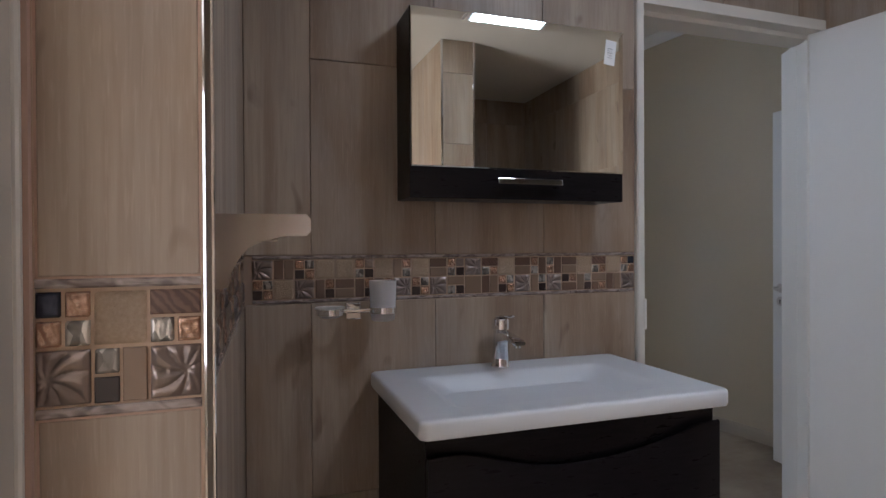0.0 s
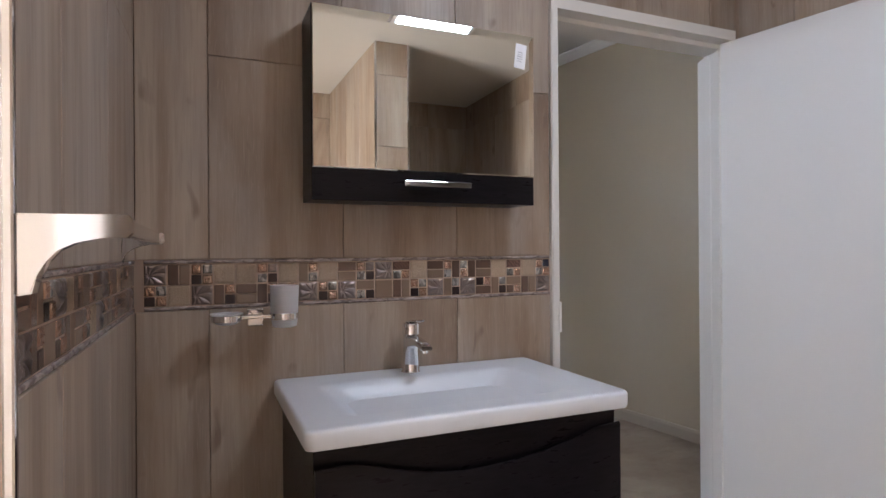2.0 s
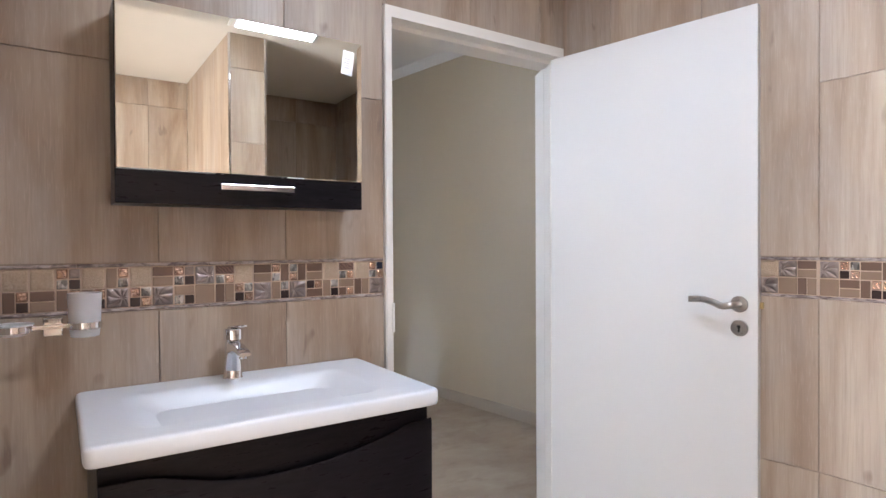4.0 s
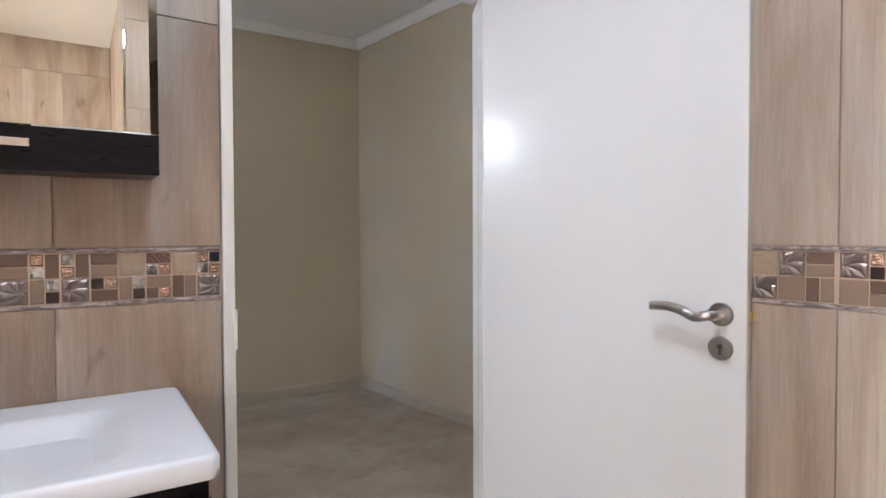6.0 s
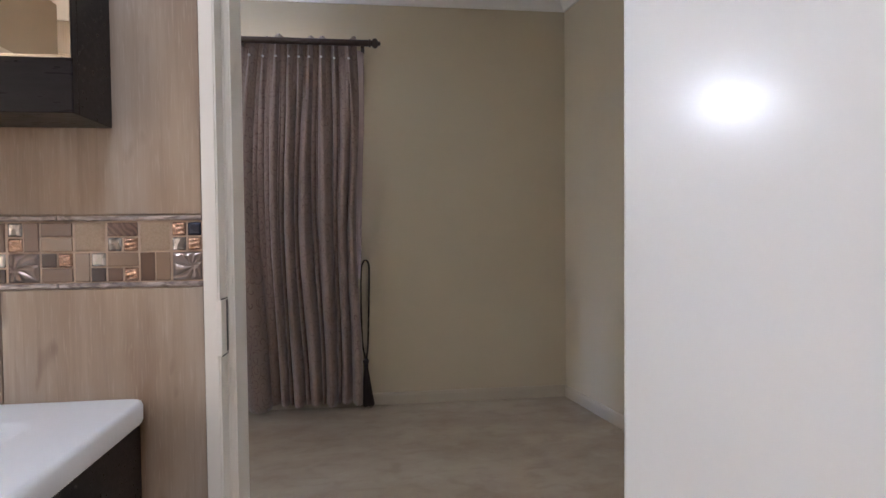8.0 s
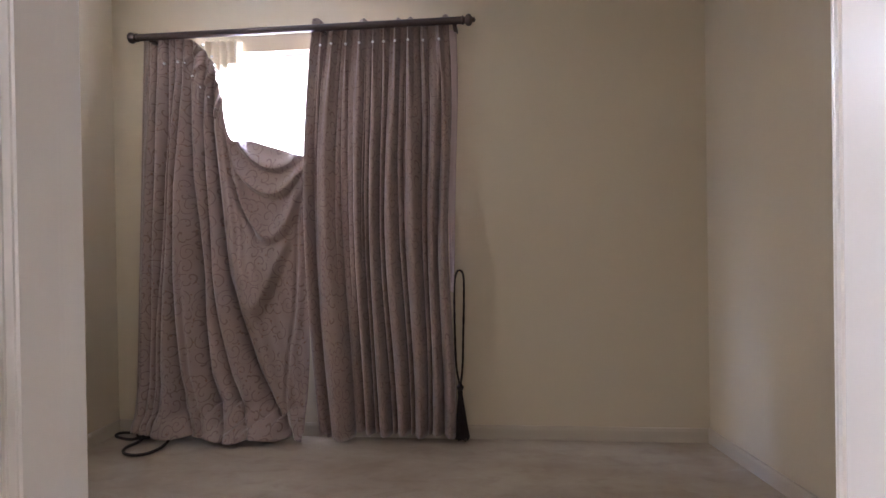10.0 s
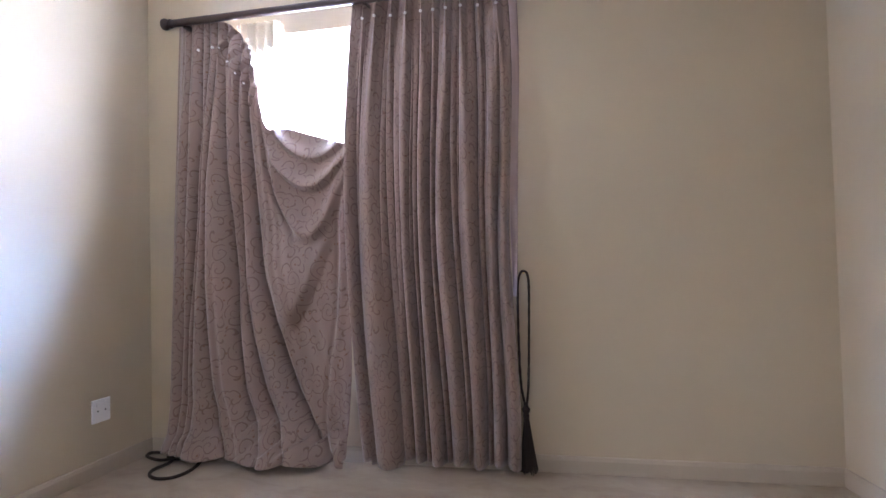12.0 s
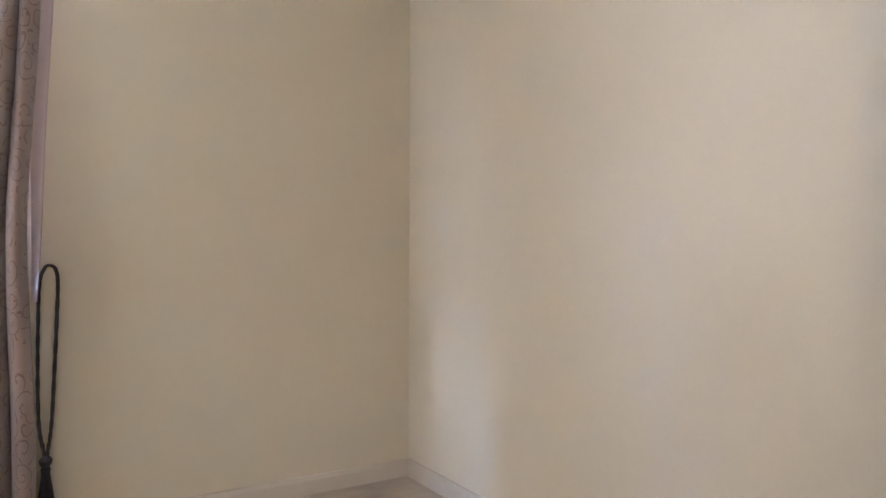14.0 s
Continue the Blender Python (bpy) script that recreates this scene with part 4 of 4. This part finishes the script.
def tassel_tieback():
    t = base("tieback_tassel", (1.40, 2.96, 0.02), "dark brown rope tieback with a tassel hanging on the wall", "curtain tieback")
    line = smooth_line([(1.392, 2.955, 0.33), (1.372, 2.965, 0.45), (1.366, 2.972, 0.70), (1.368, 2.975, 0.93), (1.382, 2.975, 0.995), (1.400, 2.975, 1.008), (1.418, 2.975, 0.99),
                        (1.424, 2.975, 0.92), (1.418, 2.972, 0.68), (1.410, 2.965, 0.45), (1.398, 2.955, 0.33)], 10)
    rad = [0.0062 + 0.0010 * math.sin(k * 2.1) for k in range(len(line))]
    part("rope", tube(line, rad, 8), CORD, t, smooth=True)
    part("knot", turned([(0.001, 0.062), (0.012, 0.058), (0.021, 0.045), (0.018, 0.030), (0.012, 0.022), (0.016, 0.012), (0.014, 0.0), (0.001, -0.002)], "z", (1.395, 2.952, 0.275), 16), CORD, t, smooth=True)
    bm = bmesh.new()
    rnd = random.Random(3)
    for k in range(90):
        a, r = rnd.uniform(0, 6.283), math.sqrt(rnd.random())
        x0, y0 = 1.395 + 0.011 * r * math.cos(a), 2.950 + 0.011 * r * math.sin(a)
        x1, y1 = 1.402 + 0.047 * r * math.cos(a) + rnd.uniform(-0.004, 0.004), 2.925 + 0.040 * r * math.sin(a)
        tube([(x0, y0, 0.275), ((x0 + x1) / 2 + rnd.uniform(-0.004, 0.004), (y0 + y1) / 2, 0.14), (x1, min(y1, 2.975), 0.013 + 0.02 * rnd.random())], 0.0033, 4, bm)
    part("skirt", bm, CORD, t, "fringed tassel skirt")
    part("hook", turned([(0.001, 0), (0.006, 0), (0.006, 0.028), (0.001, 0.028)], "y", (1.400, 2.972, 1.0), 10), BRASS, t, smooth=True)
    r = base("tieback_rope", (-0.6, 2.8, 0.01), "dark brown rope tieback lying looped on the floor beside the curtain", "curtain tieback")
    line = smooth_line([(-0.60, 2.90, 0.03), (-0.70, 2.93, 0.02), (-0.757, 2.945, 0.010), (-0.735, 2.89, 0.009), (-0.62, 2.84, 0.010), (-0.55, 2.86, 0.012), (-0.53, 2.80, 0.010), (-0.545, 2.70, 0.009),
                        (-0.50, 2.62, 0.009), (-0.42, 2.59, 0.009), (-0.355, 2.63, 0.009), (-0.34, 2.74, 0.009), (-0.36, 2.86, 0.02)], 8)
    part("rope", tube(line, 0.0085, 8), CORD, r, smooth=True)
    part("knot", box(-0.58, -0.49, 2.84, 2.90, 0.006, 0.06, 0.018), CORD, r)


tassel_tieback()


def socket():
    s = base("wall_socket", (BED_L, 2.615, 0.335), "white double wall socket plate low on the beige wall", "socket")
    part("plate", box(BED_L + 0.001, BED_L + 0.010, 2.555, 2.675, 0.275, 0.395, 0.003), PLASTIC, s)
    for y in (2.590, 2.640):
        part("switch", box(BED_L + 0.0095, BED_L + 0.014, y - 0.010, y + 0.010, 0.355, 0.380, 0.002), PLASTIC, s)
        part("pin_hole", turned([(0.001, 0), (0.0045, 0), (0.0045, 0.0006), (0.001, 0.0006)], "x", (BED_L + 0.0101, y, 0.335), 10), BLACK, s)


socket()

# ---- wall and floor tiles, mosaic pieces ----
tile_count = [0]


def quad_tile(parent, frame_m, u0, u1, z0, z1, mat=TILE, thick=D, name="tile", lip=0.0012):
    """One tile on a wall whose frame has u along the wall, outward -v, and its bed at v = 0."""
    w, h = u1 - u0, z1 - z0
    if w < 0.006 or h < 0.006:
        return
    me = bpy.data.meshes.new(name)
    vs = [(0, 0, 0), (w, 0, 0), (w, 0, h), (0, 0, h)]
    e = lip
    vs += [(0, -thick + e, 0), (w, -thick + e, 0), (w, -thick + e, h), (0, -thick + e, h)]
    vs += [(e, -thick, e), (w - e, -thick, e), (w - e, -thick, h - e), (e, -thick, h - e)]
    fs = [(0, 4, 5, 1), (1, 5, 6, 2), (2, 6, 7, 3), (3, 7, 4, 0), (4, 8, 9, 5), (5, 9, 10, 6), (6, 10, 11, 7), (7, 11, 8, 4), (8, 11, 10, 9)]
    me.from_pydata(vs, [], [tuple(reversed(q)) for q in fs])
    me.materials.append(mat)
    ob = new(name, me)
    ob.parent = parent
    ob.matrix_basis = frame_m @ pose(u0, 0, z0)
    return ob


def wall_frame(a, b):
    """Along from a to b, seen with a on the viewer's left; the bed lies D behind that line."""
    ang = math.degrees(math.atan2(b[1] - a[1], b[0] - a[0]))
    return pose(a[0], a[1], 0, 0, 0, ang) @ pose(0, D, 0)


J = 0.0010  # half a joint


def tiled(parent, fr, cols, rows, skip=()):
    for k, (u0, u1) in enumerate(zip(cols, cols[1:])):
        rr = rows[k % len(rows)]
        for z0, z1 in zip(rr, rr[1:]):
            quad_tile(parent, fr, u0 + J, u1 - J, z0 + J, z1 - J)


LOW, HIGH = [0.0, 0.105, 0.605, MOS0], [MOS1, 1.730, 2.232, BATH_H]
LONG = [MOS1, 2.232, BATH_H]
fv = wall_frame((0, 0), (1, 0))
cols_v = [0.0, 0.161, 0.495, 0.829, 1.149]
tiled(wall_vanity, fv, cols_v, [LOW])
tiled(wall_vanity, fv, cols_v, [LONG, HIGH, HIGH, HIGH])
tiled(wall_vanity, fv, [1.149, 1.163, 1.497, 1.831, 1.955], [[DOOR_TOP + 0.037, 2.232, BATH_H]])
fl = wall_frame(LEFT_END, (0, 0))
cols_l = [0.003, 0.190, 0.524, 0.860]
tiled(wall_partition, fl, cols_l, [LOW])
tiled(wall_partition, fl, cols_l, [HIGH, LONG, HIGH])
fp = wall_frame((-0.19, LEFT_END[1]), (LEFT_END[0], LEFT_END[1]))
END0, END_TALL = 1.084, 1.135
END1 = END0 + (MOS1 - MOS0) * END_TALL
tiled(wall_partition, fp, [0.004, 0.150], [[0.0, 0.105, 0.605, END0]])
tiled(wall_partition, fp, [0.004, 0.150], [[END1, 2.232, BATH_H]])
fr1 = wall_frame(RIGHT[0], RIGHT[1])
len1 = math.dist(RIGHT[0], RIGHT[1])
tiled(wall_right, fr1, [0.012, 0.205, 0.539, len1], [LOW])
tiled(wall_right, fr1, [0.012, 0.205, 0.539, len1], [LONG, HIGH, LONG])
fr2 = wall_frame(RIGHT[1], RIGHT[2])
len2 = math.dist(RIGHT[1], RIGHT[2])
cols_r = [0.0 + 0.334 * k for k in range(6)] + [len2]
tiled(wall_right_back, fr2, cols_r, [LOW])
tiled(wall_right_back, fr2, cols_r, [HIGH])
# walls behind the camera, seen in the mirror
fb = wall_frame((2.185, BACK), (1.255, BACK))
tiled(wall_back, fb, [0, 0.334, 0.668, 0.930], [[0, 0.605, MOS0, 1.730, 2.232, BATH_H]])
fb = wall_frame((1.055, BACK), (-0.2, BACK))
tiled(wall_back, fb, [0, 0.25, 0.584, 0.918, 1.255], [[0, 0.605, MOS0, 1.730, 2.232, BATH_H]])
fs = wall_frame((1.255, -1.86), (1.055, -1.86))
tiled(wall_shower, fs, [0.004, 0.196], [[0, 0.605, 1.230, 1.830, 2.232, BATH_H]])
fs = wall_frame((1.055, -1.86), (1.055, BACK))
tiled(wall_shower, fs, [0.004, 0.334, 0.668, 1.002, 1.195], [[0, 0.605, MOS0, BATH_H]])
fs = wall_frame((1.255, BACK), (1.255, -1.86))
tiled(wall_shower, fs, [0.0, 0.198, 0.532, 0.866, 1.196], [[0, 0.605, 1.230, 1.830, BATH_H]])

part("grout_edge", box(-0.1925, -0.1875, LEFT_END[1] - 0.0005, LEFT_END[1] + 0.009, 0, BATH_H), PALE_GROUT, kind="structure")
part("grout_edge", box(LEFT_END[0] - 0.0118, LEFT_END[0] - 0.0098, LEFT_END[1] + 0.001, LEFT_END[1] + 0.009, 0, BATH_H), PALE_GROUT, kind="structure")
# chrome corner trims
part("trim", box(LEFT_END[0] - 0.010, LEFT_END[0] + 0.002, LEFT_END[1] - 0.001, LEFT_END[1] + 0.011, 0, BATH_H, 0.003), CHROME, kind="structure")
for x in (1.053, 1.245):
    part("trim", box(x, x + 0.012, -1.872, -1.859, 0, BATH_H, 0.003), CHROME, kind="structure")
# the hall door frame beside the partition's end
part("grout_edge", box(-0.1955, -0.1885, -0.8700, -0.8612, 0, BATH_H), PINK_GROUT, kind="structure")
part("hall_door_frame", box(-0.345, -0.193, -0.876, -0.8705, 0, 2.04, 0.004), ENAMEL, kind="structure")
part("hall_door_frame", box(-0.345, -0.193, -2.77, -2.71, 0, 2.04, 0.004), ENAMEL, kind="structure")
part("hall_door_frame", box(-0.345, -0.193, -2.71, -0.876, 2.0, 2.045, 0.004), ENAMEL, kind="structure")

# mosaic: modules of 48 mm in two rows, each cut into pieces
MOD, GAP = 0.0503, 0.0028
PIECES = {}


def relief_mesh(kind, w, h):
    """A pressed piece with leaves or knobs standing out of it."""
    key = (kind, round(w, 4), round(h, 4))
    if key in PIECES:
        return PIECES[key]
    me = bpy.data.meshes.new("piece")
    n = 36 if kind[:6] == "flower" else (14 if w > 0.03 else 12)
    rnd = random.Random(len(PIECES) + 7)
    vs, fs = [], []
    ph = rnd.uniform(0, 6)
    for j in range(n + 1):
        for i in range(n + 1):
            a, b = i / n, j / n
            px, pz = (a - 0.22, b - 0.45) if kind == "flower" else (a - 0.72, b - 0.52)
            r, th = math.hypot(px, pz), math.atan2(pz, px)
            edge = min(a, 1 - a, b, 1 - b)
            if kind[:6] == "flower":
                petal = abs(math.cos(4.5 * th + 2.6 * r + ph)) ** 0.75
                hgt = 0.0036 * petal * min(1, r * 6) + 0.00035 * math.sin(26 * petal) * (petal > 0.3) - 0.001 * (petal < 0.2)
            elif kind == "knob":
                hgt = 0.0026 * abs(math.sin(7 * a + 3 * b + ph) * math.cos(8 * b - 2 * a - ph)) ** 0.6
            else:
                hgt = 0.0007 * rnd.random() + 0.0008 * abs(math.sin(5 * a + ph) * math.cos(6 * b + 3 * a))
            hgt *= min(1, edge * 8)
            vs.append((a * w, -0.0075 - hgt if edge > 0 else -0.005, b * h))
    for j in range(n):
        for i in range(n):
            q = j * (n + 1) + i
            fs.append((q, q + 1, q + n + 2, q + n + 1))
    c = len(vs)
    vs += [(0, 0, 0), (w, 0, 0), (w, 0, h), (0, 0, h)]
    k = [0, n, (n + 1) * (n + 1) - 1, n * (n + 1)]
    fs += [(c, c + 1, k[1], k[0]), (c + 1, c + 2, k[2], k[1]), (c + 2, c + 3, k[3], k[2]), (c + 3, c, k[0], k[3])]
    me.from_pydata(vs, [], fs)
    me.shade_smooth() if hasattr(me, "shade_smooth") else None
    PIECES[key] = me
    return me


def piece(parent, fr, u, z, w, h, mat, kind="flat"):
    if kind == "flat":
        return quad_tile(parent, fr, u, u + w, z, z + h, mat, 0.0075, "mosaic_piece", 0.0009)
    me = relief_mesh(kind, w, h)
    key = (me.name, mat.name)
    if key not in PIECES:
        PIECES[key] = me.copy()
        PIECES[key].materials.append(mat)
    ob = new("mosaic_piece", PIECES[key])
    ob.parent, ob.matrix_basis = parent, fr @ pose(u, 0, z)
    return ob


HALF = (MOD - 2 * GAP) / 2
BIG = MOD - GAP


FOURS = {  # top left, top right, bottom left, bottom right
    "Q": "cpdc", "R": "lccp", "K": "iccp", "q": "cpdc", "r": "clpd", "k": "cipc"}
SMALL = {"c": (COPPER, "knob"), "p": (PEARL, "rough"), "d": (PLUM, "flat"), "l": (SILVER_RELIEF, "rough"), "i": (INDIGO, "rough"),
         "b": (BROWN, "flat"), "t": (TAN, "flat"), "s": (STREAK, "flat")}
BARS = {  # one bar, above or below, and the two small pieces beside it
    "W": ("above", "s", "pc"), "f": ("above", "t", "pd"), "e": ("above", "t", "bc"), "X": ("below", "t", "dc"), "d": ("below", "b", "dc")}
UPRIGHTS = {  # one upright, at the start or the end, and the two small pieces beside it, the upper first
    "L": ("start", "b", "cd"), "N": ("end", "t", "pb"), "M": ("end", "t", "pd"), "a": ("start", "t", "pd"), "n": ("start", "t", "cp"),
    "b": ("end", "b", "cp"), "c": ("end", "b", "pc")}


def module(parent, fr, u, z, code):
    """F flower, G gold, T tan, P pearl; V two uprights, H two bars; the rest as the tables above say."""
    s, g = HALF, HALF + GAP
    if code == "F":
        piece(parent, fr, u, z, BIG, BIG, SILVER_RELIEF, "flower" if int(u * 1000) % 2 else "flower_turned")
    elif code == "G":
        piece(parent, fr, u, z, BIG, BIG, GOLD, "rough")
    elif code == "T":
        piece(parent, fr, u, z, BIG, BIG, TAN)
    elif code == "P":
        piece(parent, fr, u, z, BIG, BIG, PEARL, "rough")
    elif code == "V":
        piece(parent, fr, u, z, s, BIG, BROWN), piece(parent, fr, u + g, z, s, BIG, TAN)
    elif code == "H":
        piece(parent, fr, u, z + g, BIG, s, BROWN), piece(parent, fr, u, z, BIG, s, TAN)
    elif code in FOURS:
        for c, (du, dz) in zip(FOURS[code], ((0, g), (g, g), (0, 0), (g, 0))):
            piece(parent, fr, u + du, z + dz, s, s, *SMALL[c])
    elif code in BARS:
        where, bar, two = BARS[code]
        over = where == "above"
        piece(parent, fr, u, z + g * over, BIG, s, *SMALL[bar])
        for c, du in zip(two, (0, g)):
            piece(parent, fr, u + du, z + g * (not over), s, s, *SMALL[c])
    elif code in UPRIGHTS:
        where, tall, two = UPRIGHTS[code]
        late = where == "end"
        piece(parent, fr, u + g * late, z, s, BIG, *SMALL[tall])
        for c, dz in zip(two, (g, 0)):
            piece(parent, fr, u + g * (not late), z + dz, s, s, *SMALL[c])


def mosaic_band(parent, fr, length, upper, lower, start=0.0, pitch=MOD):
    bed = bmesh.new()
    add_box(bed, start, length, -0.0052, -0.0002, MOS0 + 0.001, MOS1 - 0.001, m=fr)
    ob = part("grout_bed", bed, PALE_GROUT)
    ob.parent = parent
    t = 0.0085
    for z in (MOS0 + 0.0008, MOS1 - t - 0.0008):
        k, step = start, 0.30
        while k < length - 0.01:
            quad_tile(parent, fr, k + 0.0006, min(k + step, length) - 0.0006, z, z + t, TRIM, 0.0095, "mosaic_trim", 0.002)
            k += step
    z0 = MOS0 + 0.0116
    count = int((length - start) / pitch + 0.001)
    for k in range(count):
        module(parent, fr, start + k * pitch + GAP / 2, z0 + MOD + 0.0003, upper[k % len(upper)])
        module(parent, fr, start + k * pitch + GAP / 2, z0, lower[k % len(lower)])
    rest = length - start - count * pitch
    if rest > 0.012:
        quad_tile(parent, fr, start + count * pitch + GAP / 2, length - 0.001, z0, z0 + BIG, BROWN, 0.0075, "mosaic_piece", 0.0009)
        quad_tile(parent, fr, start + count * pitch + GAP / 2, length - 0.001, z0 + MOD, z0 + MOD + BIG, TAN, 0.0075, "mosaic_piece", 0.0009)


mosaic_band(wall_vanity, fv, 1.1485, "FVqGGrGnGHrFWGHbcHGWGk", "qGFLHLLFqFfTVqFaFdaeVF", 0.0177, 0.0514)
mosaic_band(wall_partition, fl, 0.858, "HVQFGLTRHFQVGMXTHF", "FLTQVHRGFXMQHVTFLQ", 0.012)
mosaic_band(wall_right, fr1, len1, "VGFHVQLGTHFRVWGFHQ", "HTQWFMXVFLGHRQFTVX", 0.012)
mosaic_band(wall_right_back, fr2, 1.2, "FQHVGFLTXRGFHQMVTFG", "THLQFRVGXTFQHMLGFVQ", 0.0)
for z0, z1 in ((0.0, END0 + 0.002), (END1 - 0.002, BATH_H)):
    bed = bmesh.new()
    add_box(bed, -0.0015, 0.1530, -0.0078, -0.0002, z0, z1, m=fp)
    part("grout_bed", bed, PINK_GROUT).parent = wall_partition
mosaic_band(wall_partition, fp @ pose(0, 0, END0 - MOS0 * END_TALL) @ Matrix.Diagonal((1, 1, END_TALL, 1)), 0.1515, "KGW", "FMF", 0.0)
